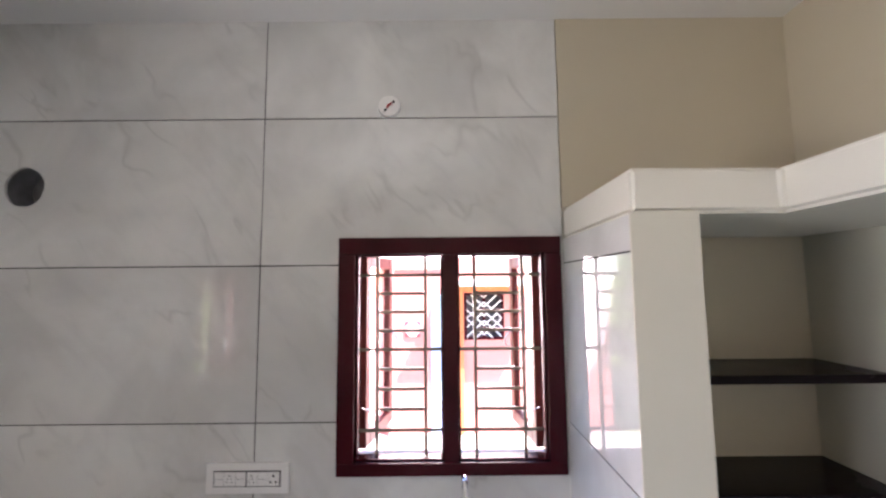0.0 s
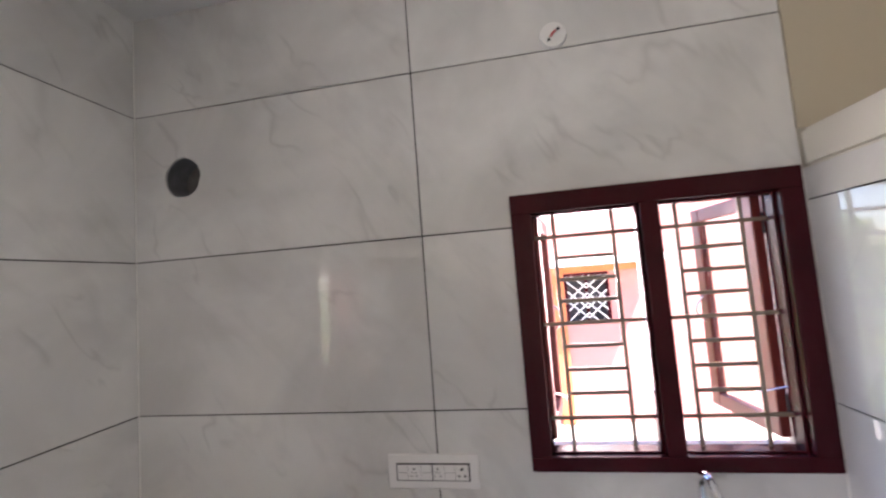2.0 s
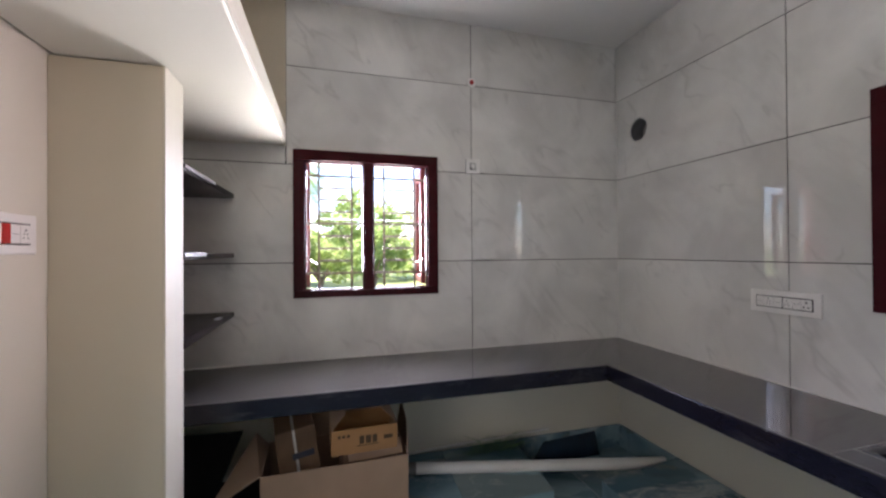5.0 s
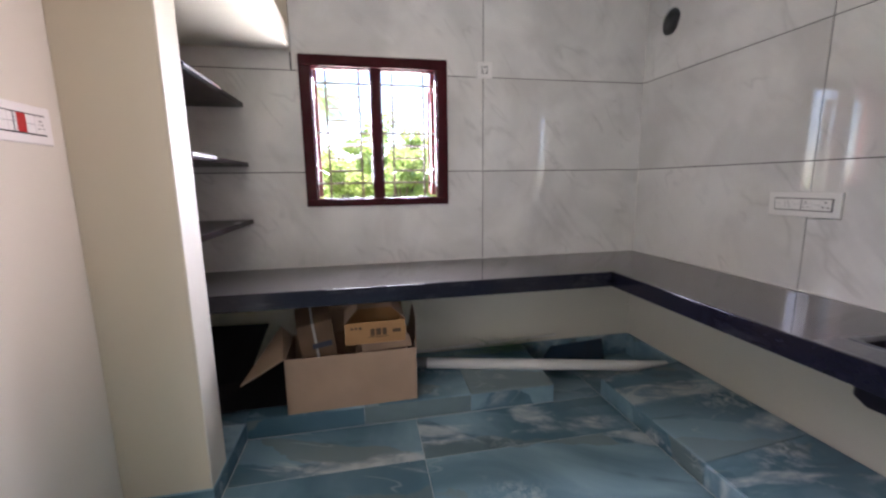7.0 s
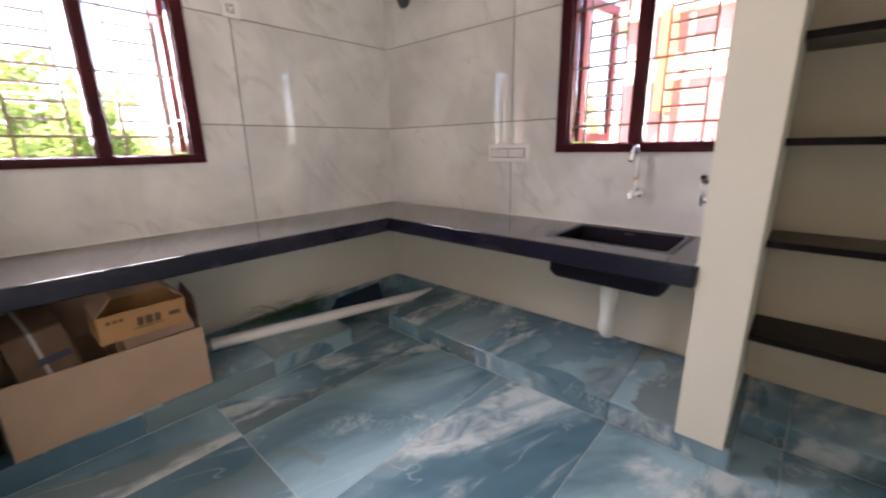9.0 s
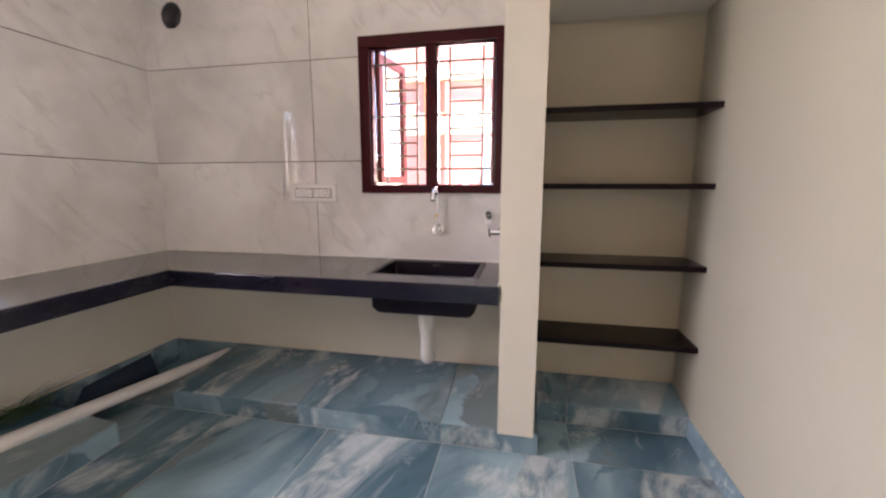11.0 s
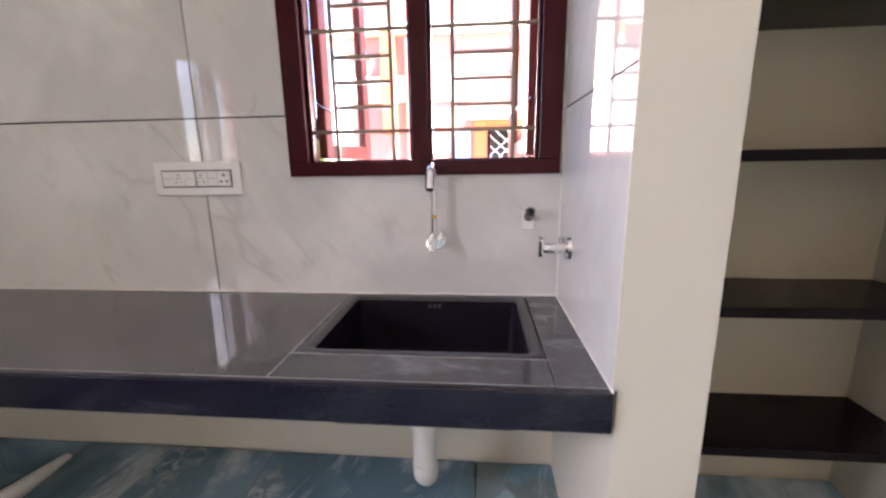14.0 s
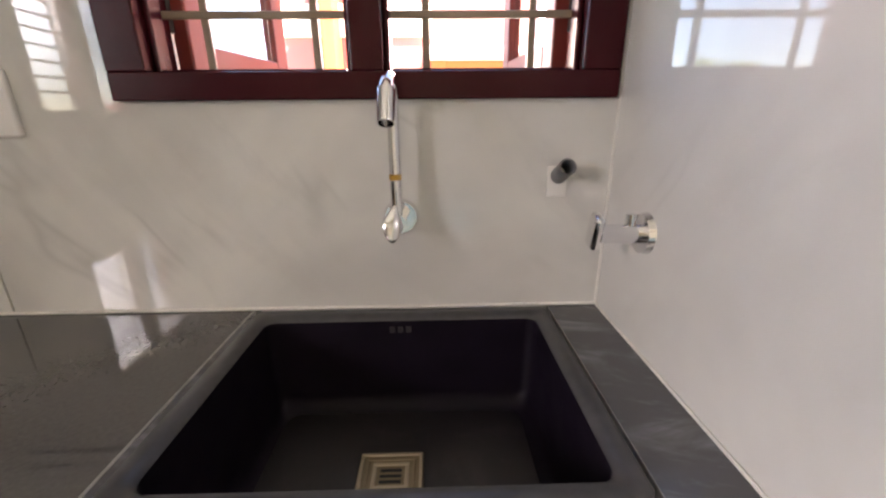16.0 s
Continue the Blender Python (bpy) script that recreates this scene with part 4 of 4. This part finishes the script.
for k in range(190):
    y0 = rnd.uniform(-0.20, 0.16)
    a = rnd.uniform(-0.5, 0.5) + (math.pi if rnd.random() < 0.4 else 0)
    L = rnd.uniform(0.06, 0.24)
    rise = rnd.uniform(0.02, 0.35) if k % 4 else rnd.uniform(0.4, 0.9)
    p = [Vector((rnd.uniform(-0.03, 0.04), y0, rnd.uniform(0.004, 0.065) * (1.0 - abs(y0) / 0.3)))]
    for q in range(3):
        p.append(p[-1] + Vector((rnd.uniform(-0.012, 0.012), math.cos(a) * L / 3, max(0.0, rise * L / 3 * (1 - 0.5 * q)))))
    w = rnd.uniform(0.003, 0.007)
    for u, v in zip(p, p[1:]):
        vs = [bm.verts.new(c) for c in (u + Vector((-w, 0, 0)), v + Vector((-w, 0, 0)), v + Vector((w, 0, w)), u + Vector((w, 0, w)))]
        bm.faces.new(vs)
part("foliage", bm, TWIG, sprig)

# ---- outside: ground, house across the lane, garden ----
GRASS = mat("dry_grass_ground", (0.16, 0.19, 0.055), 0.95, vary=0.45, vary_scale=0.6, bump=0.6, bump_scale=8)
ground = tagged(part("ground", box((-400, -400, -1.2), (400, 400, -0.45)), GRASS), "sunlit grassy ground around the house", "ground", kind="structure")
LANE = mat("concrete_lane", (0.42, 0.39, 0.34), 0.9, vary=0.15, vary_scale=1.5, bump=0.3, bump_scale=20)
lane = tagged(part("pavement", box((-2.2, 0.6, -0.449), (14, 5.0, -0.42)), LANE), "pale concrete yard between the houses", "pavement", kind="structure")

PINK = mat("salmon_house_paint", (0.52, 0.20, 0.17), 0.8, vary=0.06, vary_scale=0.8, bump=0.2, bump_scale=30)
CREAM_OUT = mat("cream_house_paint", (0.78, 0.68, 0.55), 0.8, vary=0.05, vary_scale=0.8, bump=0.2, bump_scale=30)
ORANGE = mat("orange_house_paint", (0.55, 0.16, 0.055), 0.7, vary=0.06, vary_scale=1.0)
PALE_BLUE = mat("pale_blue_paint", (0.42, 0.55, 0.75), 0.7, vary=0.05, vary_scale=1.0)
DARKROOM = mat("dark_interior", (0.05, 0.045, 0.05), 0.7)
house = thing("neighbour_house", (0, 5.0, -0.42), "salmon and cream painted neighbouring house with orange trim in full sun", "house")
WX0, WX1, WZ0, WZ1 = 2.24, 2.89, 1.47, 2.23
part("wall", sheet(0.15, 9.0, 0.0, 3.55, [(WX0, WX1, WZ0, WZ1)], lambda u, v, d: (u, d, v), 0.25), PINK, house)
part("side_wall", box((0.15, 0.252, 0.0), (0.40, 8.0, 3.55)), CREAM_OUT, house)
part("roof", box((-0.25, -0.12, 3.552), (9.3, 8.2, 3.70), 0.01, 1), CREAM_OUT, house)
part("parapet", box((-0.05, 0.0, 3.702), (9.1, 0.18, 4.35), 0.01, 1), PINK, house)
part("band", box((0.13, -0.04, 2.62), (2.04, -0.001, 3.0), 0.01, 1), CREAM_OUT, house)
part("sunshade", box((1.95, -0.55, 2.34), (3.6, -0.001, 2.44), 0.01, 1), WHITE, house)
part("pilaster", box((2.03, -0.09, 0.0), (2.225, -0.001, 2.335), 0.01, 1), ORANGE, house)
part("lintel_band", box((2.227, -0.05, 2.24), (3.5, -0.001, 2.335), 0.005, 1), ORANGE, house)
part("painted_panel", box((1.70, -0.02, 0.0), (1.98, -0.001, 2.2), 0.004, 1), PALE_BLUE, house)
part("fin", box((0.72, -0.40, 2.15), (0.88, -0.001, 3.55), 0.01, 1), ORANGE, house)
part("pipe", cyl((1.05, -0.06, 0), (1.05, -0.06, 3.5), 0.05, segs=14), PINK, house)
hw = new("window")
hw.parent = house
part("opening_back", box((WX0, 0.20, WZ0), (WX1, 0.24, WZ1)), DARKROOM, hw)
fr = bmesh.new()
add_box(fr, (WX0, -0.02, WZ0), (WX0 + 0.04, 0.06, WZ1))
add_box(fr, (WX1 - 0.04, -0.02, WZ0), (WX1, 0.06, WZ1))
add_box(fr, (WX0 + 0.04, -0.02, WZ0), (WX1 - 0.04, 0.06, WZ0 + 0.04))
add_box(fr, (WX0 + 0.04, -0.02, WZ1 - 0.04), (WX1 - 0.04, 0.06, WZ1))
add_box(fr, ((WX0 + WX1) / 2 - 0.02, 0.0, WZ0 + 0.04), ((WX0 + WX1) / 2 + 0.02, 0.06, WZ1 - 0.04))
part("frame", fr, MAROON, hw)
wc, hc = (WX0 + WX1) / 2, (WZ0 + WZ1) / 2
bars = bmesh.new()
for k in range(-8, 9):
    for s in (1, -1):
        # slanted bars meeting in chevrons at the centre line
        x0, z0 = wc, hc + k * 0.075
        L = (WX1 - WX0) / 2 - 0.03
        for side in (1, -1):
            xe, ze = x0 + side * L, z0 + s * L * 0.9
            if abs(ze - hc) > (WZ1 - WZ0) / 2 - 0.02:
                lim = hc + math.copysign((WZ1 - WZ0) / 2 - 0.02, ze - hc)
                f = (lim - z0) / (ze - z0) if abs(ze - z0) > 1e-6 else 0
                xe, ze = x0 + (xe - x0) * f, lim
            if (k % 2 == 0) == (s == 1) and (Vector((xe - x0, 0, ze - z0))).length > 0.03 and abs(z0 - hc) < (WZ1 - WZ0) / 2 - 0.02:
                add_cyl(bars, (x0, -0.012, z0), (xe, -0.012, ze), 0.008, segs=6)
part("grille", bars, WHITE, hw)
lv = new("vent_panel")
lv.parent = house
LX, LZ = 1.40, 1.645
part("backing", box((LX - 0.12, -0.03, LZ - 0.12), (LX + 0.12, -0.001, LZ + 0.12)), mat("red_vent_backing", (0.5, 0.03, 0.05), 0.6), lv)
bars = bmesh.new()
for r in (0.105, 0.07, 0.035):
    pts = [(LX, LZ + r), (LX + r, LZ), (LX, LZ - r), (LX - r, LZ)]
    for k in range(4):
        a, b = pts[k], pts[(k + 1) % 4]
        add_cyl(bars, (a[0], -0.036, a[1]), (b[0], -0.036, b[1]), 0.007, segs=6)
for sx in (-1, 1):
    for sz in (-1, 1):
        add_cyl(bars, (LX + sx * 0.115, -0.036, LZ + sz * 0.03), (LX + sx * 0.03, -0.036, LZ + sz * 0.115), 0.006, segs=6)
part("lattice", bars, WHITE, lv)

BARK = mat("tree_bark", (0.11, 0.085, 0.06), 0.95, vary=0.3, vary_scale=6, bump=0.8, bump_scale=25)
PALM_BARK = mat("palm_bark", (0.20, 0.17, 0.13), 0.95, vary=0.25, vary_scale=8, bump=0.6, bump_scale=20)


def leaf_mat(name, a, b):
    m = bpy.data.materials.new(name)
    m.use_nodes = True
    nt = m.node_tree
    bs = nt.nodes["Principled BSDF"]
    geo = nt.nodes.new("ShaderNodeNewGeometry")
    nt.links.new(mix_node(nt, geo.outputs["Random Per Island"], a, b), bs.inputs["Base Color"])
    bs.inputs["Roughness"].default_value = 0.5
    tl = nt.nodes.new("ShaderNodeBsdfTranslucent")
    nt.links.new(bs.inputs["Base Color"].links[0].from_socket, tl.inputs["Color"])
    mx = nt.nodes.new("ShaderNodeMixShader")
    mx.inputs[0].default_value = 0.55
    nt.links.new(bs.outputs[0], mx.inputs[1])
    nt.links.new(tl.outputs[0], mx.inputs[2])
    nt.links.new(mx.outputs[0], nt.nodes["Material Output"].inputs["Surface"])
    return m


LEAF_A = leaf_mat("mango_leaves", (0.20, 0.28, 0.07), (0.34, 0.42, 0.14))
LEAF_B = leaf_mat("yellow_green_leaves", (0.22, 0.30, 0.07), (0.38, 0.44, 0.15))
LEAF_P = leaf_mat("palm_leaflets", (0.12, 0.18, 0.06), (0.22, 0.28, 0.11))


def tree(name, x, y, height, spread, leaf, seed, n_leaf, label, low=0.3):
    rn = random.Random(seed)
    ob = thing(name, (x, y, -0.45), label, "tree")
    tk = height * low
    bm = tube_bm([(0, 0, -0.05), (0.05, 0.03, tk * 0.5), (0.0, 0.1, tk)], 0.05 * height ** 0.8 * 0.5, 10)
    tips = []
    for k in range(9):
        a = k * 2.4 + rn.uniform(-0.4, 0.4)
        r = spread * rn.uniform(0.35, 0.8)
        tip = Vector((math.cos(a) * r, math.sin(a) * r, tk + (height - tk) * rn.uniform(0.25, 0.85)))
        tips.append(tip)
        add_cyl(bm, (0, 0.05, tk * rn.uniform(0.75, 0.98)), tip, 0.016 * height * 0.7, 0.01, 7)
    part("trunk", bm, BARK, ob)
    verts, faces = [], []
    clumps = []
    for k in range(46):
        t = rn.choice(tips)
        c = t * rn.uniform(0.55, 1.1) + Vector((rn.gauss(0, 0.16), rn.gauss(0, 0.16), rn.gauss(0.03, 0.12))) * spread
        clumps.append((c, spread * rn.uniform(0.13, 0.27)))
    for k in range(n_leaf):
        c, r = rn.choice(clumps)
        d = Vector((rn.gauss(0, 1), rn.gauss(0, 1), rn.gauss(0, 0.8))).normalized() * r * rn.uniform(0.45, 1.0)
        p = c + d
        if p.z < 0.15:
            continue
        L = 0.042 * height ** 0.6 * rn.uniform(0.8, 1.7)
        u = Vector((rn.gauss(0, 1), rn.gauss(0, 1), rn.gauss(-0.3, 0.6))).normalized() * L
        v = u.cross(Vector((rn.gauss(0, 1), rn.gauss(0, 1), rn.gauss(0, 1)))).normalized() * L * 0.36
        i = len(verts)
        verts += [p - u, p + v, p + u, p - v]
        faces.append((i, i + 1, i + 2, i + 3))
    me = bpy.data.meshes.new("crown")
    me.from_pydata([tuple(q) for q in verts], [], faces)
    me.materials.append(leaf)
    cr = new("crown", me)
    cr.parent = ob
    return ob


def palm(x, y, height, seed, label):
    rn = random.Random(seed)
    ob = thing("coconut_palm", (x, y, -0.45), label, "tree")
    top = Vector((0.5, 0.3, height))
    part("trunk", tube_bm([(0, 0, -0.05), (0.08, 0.02, height * 0.3), (0.25, 0.12, height * 0.65), top], 0.14, 12), PALM_BARK, ob)
    verts, faces = [], []
    for k in range(20):
        a, up = k * 2.399 + rn.uniform(-0.2, 0.2), rn.uniform(-0.35, 1.0)
        L = rn.uniform(2.2, 3.0)
        pts, d = [top], Vector((math.cos(a), math.sin(a), up)).normalized()
        for s in range(10):
            pts.append(pts[-1] + d * L / 10)
            d = (d + Vector((0, 0, -0.17))).normalized()
        side = Vector((-math.sin(a), math.cos(a), 0))
        for s in range(10):
            i = len(verts)
            verts += [pts[s] + side * 0.02, pts[s] - side * 0.02, pts[s + 1] - side * 0.015, pts[s + 1] + side * 0.015]
            faces.append((i, i + 1, i + 2, i + 3))
            for m in range(4):
                base = pts[s].lerp(pts[s + 1], m / 4)
                ll = 0.62 * (1 - 0.5 * abs(s - 4) / 6) * rn.uniform(0.8, 1.1)
                fwd = (pts[s + 1] - pts[s]).normalized()
                for sg in (1, -1):
                    tip = base + side * sg * ll * 0.75 + fwd * ll * 0.45 + Vector((0, 0, -ll * 0.45))
                    i = len(verts)
                    verts += [base - fwd * 0.02, tip, base + fwd * 0.02]
                    faces.append((i, i + 1, i + 2))
    me = bpy.data.meshes.new("fronds")
    me.from_pydata([tuple(q) for q in verts], [], faces)
    me.materials.append(LEAF_P)
    cr = new("fronds", me)
    cr.parent = ob
    return ob


tree("mango_tree", -13.5, -0.5, 4.3, 2.1, LEAF_A, 3, 9000, "rounded green mango tree in the garden", 0.2)
tree("garden_tree", -17.5, -2.6, 3.6, 2.4, LEAF_B, 4, 8000, "low yellow-green garden tree", 0.15)
tree("garden_tree", -16.0, 5.2, 4.0, 2.6, LEAF_B, 6, 8000, "low yellow-green garden tree", 0.15)
tree("garden_tree", -24.0, -7.5, 6.0, 3.4, LEAF_A, 7, 8000, "dark green tree at the edge of the field", 0.2)
tree("garden_tree", -26.0, 1.0, 4.6, 4.0, LEAF_B, 8, 8000, "broad low tree at the edge of the field", 0.12)
tree("garden_tree", -27.0, 10.0, 6.5, 4.0, LEAF_A, 9, 8000, "dark green tree at the edge of the field", 0.2)
tree("shade_tree", -5.6, 13.5, 3.2, 2.2, LEAF_B, 11, 9000, "leafy green tree beside the neighbouring house", 0.2)
tree("shade_tree", -10.5, 19.0, 4.2, 3.0, LEAF_A, 12, 9000, "leafy green tree behind the neighbouring house", 0.2)
tree("shrub", -2.4, 8.6, 1.75, 1.2, LEAF_B, 13, 6000, "bushy yellow-green shrub beside the neighbouring house", 0.1)
for k in range(9):
    tree("hedge_bush", -20.5 - 2.5 * ((k * 7) % 3), -13.0 + 3.4 * k, 2.6 + 0.5 * ((k * 5) % 4), 2.5, LEAF_B if k % 3 else LEAF_A, 40 + k, 5000, "bushy green growth along the field edge", 0.08)
palm(-12.5, -4.3, 4.6, 21, "coconut palm with drooping fronds in the garden")
palm(-22.0, -4.5, 6.5, 22, "tall coconut palm at the edge of the field")

# tufts of grass near the house
rn = random.Random(31)
verts, faces = [], []
for k in range(9000):
    x, y = -rn.uniform(1.5, 15.0), rn.uniform(-9, 9)
    h, w, a = rn.uniform(0.12, 0.42), rn.uniform(0.01, 0.03), rn.uniform(0, 6.28)
    i = len(verts)
    verts += [(x - w * math.cos(a), y - w * math.sin(a), -0.455), (x + w * math.cos(a), y + w * math.sin(a), -0.455), (x + rn.uniform(-0.15, 0.15), y + rn.uniform(-0.15, 0.15), -0.45 + h)]
    faces.append((i, i + 1, i + 2))
me = bpy.data.meshes.new("grass")
me.from_pydata(verts, [], faces)
me.materials.append(leaf_mat("grass_blades", (0.10, 0.15, 0.03), (0.24, 0.26, 0.08)))
tagged(new("grass", me), "sunlit yellow-green grass tufts", "grass", kind="stuff")
WIRE_Y = (-16.0, 16.0)
wire = tagged(part("overhead_wire", tube_bm([(-9, WIRE_Y[0], 2.85), (-9, -8, 2.5), (-9, 0, 2.4), (-9, 8, 2.5), (-9, WIRE_Y[1], 2.85)], 0.012, 6), PVC), "pale overhead wire across the garden", "wire")
for y in WIRE_Y:
    pole = thing("wire_pole", (-9, y, -0.45), "plain grey concrete pole holding the garden wire", "pole", "poles of the garden wire")
    part("shaft", cyl((0, 0, -0.05), (0, 0, 3.6), 0.09, 0.06, 12), LANE, pole, smooth_angle=50)
    part("bracket", box((-0.05, -0.09, 3.26), (0.05, 0.09, 3.32), 0.004, 1), PVC_GREY, pole)


# ---- wall tiles ----
def tiles(parent, cols, rows, holes, place, material, round_hole=None, joint=0.005, skip=None):
    g = joint / 2
    for i in range(len(cols) - 1):
        for j in range(len(rows) - 1):
            u0, u1, v0, v1 = cols[i], cols[i + 1], rows[j], rows[j + 1]
            if skip and skip(i, j):
                continue
            rh = round_hole if round_hole and u0 < round_hole[0] < u1 and v0 < round_hole[1] < v1 else None
            part("tile", sheet(u0 + g, u1 - g, v0 + g, v1 - g, holes, place, BACK - 0.001, rh), material, parent)


ROWS = [TOP - 0.02, 1.425, 2.025, 2.625, CEIL + 0.002]
on_north = lambda u, v, d: (u, d, v)
on_west = lambda u, v, d: (-d, u, v)
part("grout", sheet(0, PX0, TOP, CEIL, [W2, (0.117, 0.325, 2.247, 2.455)], lambda u, v, d: (u, 0.004 + d, v), 0.005), GROUT_WALL, wall_north)
part("grout", sheet(-2.374, 0.0, TOP, CEIL, [W1], lambda u, v, d: (-0.004 - d, u, v), 0.005), GROUT_WALL, wall_west)
part("grout", sheet(SOUTH, -2.3745, TOP, 2.13, [], lambda u, v, d: (-0.004 - d, u, v), 0.005), GROUT_WALL, wall_west)
tiles(wall_north, [0.0, 1.180, PX0 + 0.002], ROWS, [W2], on_north, TILE_N, (0.221, 2.351, 0.080))
tiles(wall_west, [-1.185, -0.002], ROWS, [W1], on_west, TILE_W)
tiles(wall_west, [-2.374, -1.185], ROWS[3:], [], on_west, TILE_W)
tiles(wall_west, [-2.374, -1.185], [2.025, 2.625], [W1], on_west, TILE_W)
tiles(wall_west, [SOUTH, -1.185], ROWS[:3], [W1], on_west, TILE_W)
tiles(wall_west, [SOUTH, -2.379], [2.025, 2.135], [], on_west, TILE_W)
part("grout", box((PX0 + 0.004, PY + 0.001, TOP), (PX0 + 0.0078, 0.0, 2.12)), GROUT_WALL, partition)
tiles(partition, [PY + 0.002, -0.001], [TOP + 0.001, 1.425, 2.025, 2.122], [], lambda u, v, d: (PX0 + d * 0.7, u, v), TILE_P)

part("corner_bead", box((PX0 - 0.0006, PY - 0.0004, TOP + 0.001), (PX0 + 0.0079, PY + 0.0044, 2.12), 0.0003, 1), CREAM, partition)

# ---- raised plinths and floor tiles ----
def plinth(name, x0, x1, y0, y1, h, label):
    ob = thing(name, (0, 0, 0), label, "plinth", kind="structure")
    part("bed", box((x0 + 0.009, y0 + 0.009, -0.012), (x1 - 0.009, y1 - 0.009, h - 0.009)), GROUT_FLOOR, ob)
    return ob


def run(a, b, step, first=None):
    out, x = [a], a + (first or step)
    while x < b - 0.05:
        out.append(x)
        x += step
    return out + [b]


def tile_piece(parent, lo, hi, lift=None):
    """One floor tile; lift (axis, at, rate): the top falls away from a wall at this rate."""
    bm = box(lo, hi, 0.0012, 1)
    if lift:
        for v in bm.verts:
            v.co.z += (abs(v.co[lift[0]] - lift[1])) * lift[2]
    part("tile", bm, FLOOR_TILE, parent)


G = 0.0012
PLF = -0.56
def clad(ob, x0, x1, y0, y1, h, faces, along, step, first=None, lift=None):
    """Tile the top and the named faces of a plinth; along: the axis of its run."""
    cuts = run(x0, x1, step, first) if along == "x" else run(y0, y1, step, first)
    for a, b in zip(cuts, cuts[1:]):
        if along == "x":
            tile_piece(ob, (a + G, y0, h - 0.008), (b - G, y1, h), lift)
            if "y-" in faces:
                tile_piece(ob, (a + G, y0, 0.0), (b - G, y0 + 0.008, h - 0.009))
            if "y+" in faces:
                tile_piece(ob, (a + G, y1 - 0.008, 0.0), (b - G, y1, h - 0.009))
        else:
            tile_piece(ob, (x0, a + G, h - 0.008), (x1, b - G, h), lift)
            if "x+" in faces:
                tile_piece(ob, (x1 - 0.008, a + G, 0.0), (x1, b - G, h - 0.009))
    if "x-" in faces:
        tile_piece(ob, (x0, y0 + 0.0085, 0.0), (x0 + 0.008, y1, h - 0.009))
    if "end+" in faces:
        tile_piece(ob, (x1 - 0.008, y0 + 0.0085, 0.0), (x1, y1, h - 0.009))
    if "top-end" in faces:
        tile_piece(ob, (x0, y1 - 0.008, 0.0), (x1 - 0.0085, y1, h - 0.009))


PH = 0.115
p1 = plinth("plinth_sink", 0.525, 2.575, PLF, 0.0, PH, "raised blue marbled tile plinth under the sink worktop")
clad(p1, 0.525, 2.575, PLF, 0.0, PH, ("y-", "x-", "end+"), "x", 0.79, None, (1, PLF, 0.10))
tile_piece(p1, (0.525, PLF + 0.012, PH), (0.533, 0.0, PH + 0.0005), (1, PLF, 0.085))
p2 = plinth("plinth_garden", 0.0, 0.53, -2.655, -0.885, PH, "raised blue marbled tile plinth under the garden window worktop")
clad(p2, 0.0, 0.53, -2.655, -0.885, PH, ("x+", "top-end"), "y", 0.62, None, (0, 0.53, 0.09))
p3 = plinth("plinth_stub", 0.0, 1.002, SOUTH, -2.657, 0.1, "raised blue marbled tile plinth below the stub wall")
clad(p3, 0.0, 1.002, SOUTH, -2.657, 0.1, ("y+", "end+"), "x", 0.53)
p4 = plinth("plinth_niche", 2.577, EAST, -0.255, 0.0, PH, "raised blue marbled tile plinth in the storage niche")
clad(p4, 2.577, EAST, -0.255, 0.0, PH, ("y-",), "x", 0.6, 0.16, (1, -0.255, 0.2))

XS = [0.532, 0.88, 1.495, 2.11, 2.735, EAST]
YS = [-6.2, -5.4, -4.2, -2.99, -2.655, -1.745, PLF]
for i in range(5):
    for j in range(len(YS) - 1):
        x0, x1, y0, y1 = XS[i], XS[i + 1], YS[j], YS[j + 1]
        if y0 == -2.99 and x0 < 1.0:
            x0 = 1.003
        if x1 - x0 < 0.05:
            continue
        tile_piece(floor, (x0 + G, y0 + G, -0.010), (x1 - G, y1 - G, 0.0))
for x0, x1, y0, y1 in ((0.0, 0.532, -0.885, PLF), (0.0, 0.524, PLF, 0.0), (2.577, 2.735, PLF, -0.256), (2.735, EAST, PLF, -0.256), (0.0, 0.53, -5.4, -3.15)):
    tile_piece(floor, (x0 + G, y0 + G, -0.010), (x1 - G, y1 - G, 0.0))

# skirting strips
skirt = thing("baseboard", (0, 0, 0), "blue marbled tile skirting strip", "skirting", kind="structure")
for lo, hi in (((0.0, -0.009, 0.0), (0.523, 0.008, 0.165)), ((-0.008, -0.884, 0.0), (0.009, -0.44, 0.165)), ((-0.008, -0.438, 0.0), (0.009, -0.0095, 0.165)),
               ((EAST - 0.009, -1.4, 0.0), (EAST + 0.008, -0.257, 0.1)), ((EAST - 0.009, -2.6, 0.0), (EAST + 0.008, -1.402, 0.1)), ((EAST - 0.009, -2.99, 0.0), (EAST + 0.008, -2.602, 0.1))):
    tile_piece(skirt, lo, hi)

# pale sealant in the tiled corners
bm = box((PX0 - 0.0045, -0.0045, TOP + 0.008), (PX0 + 0.001, 0.001, 2.12))
part("corner_seal", bm, PUTTY_WHITE, partition, "white sealant in the tiled corner")
bm = box((-0.001, -0.003, TOP + 0.004), (0.003, 0.001, CEIL))
part("corner_seal", bm, PUTTY_WHITE, wall_north, "white sealant in the tiled corner")
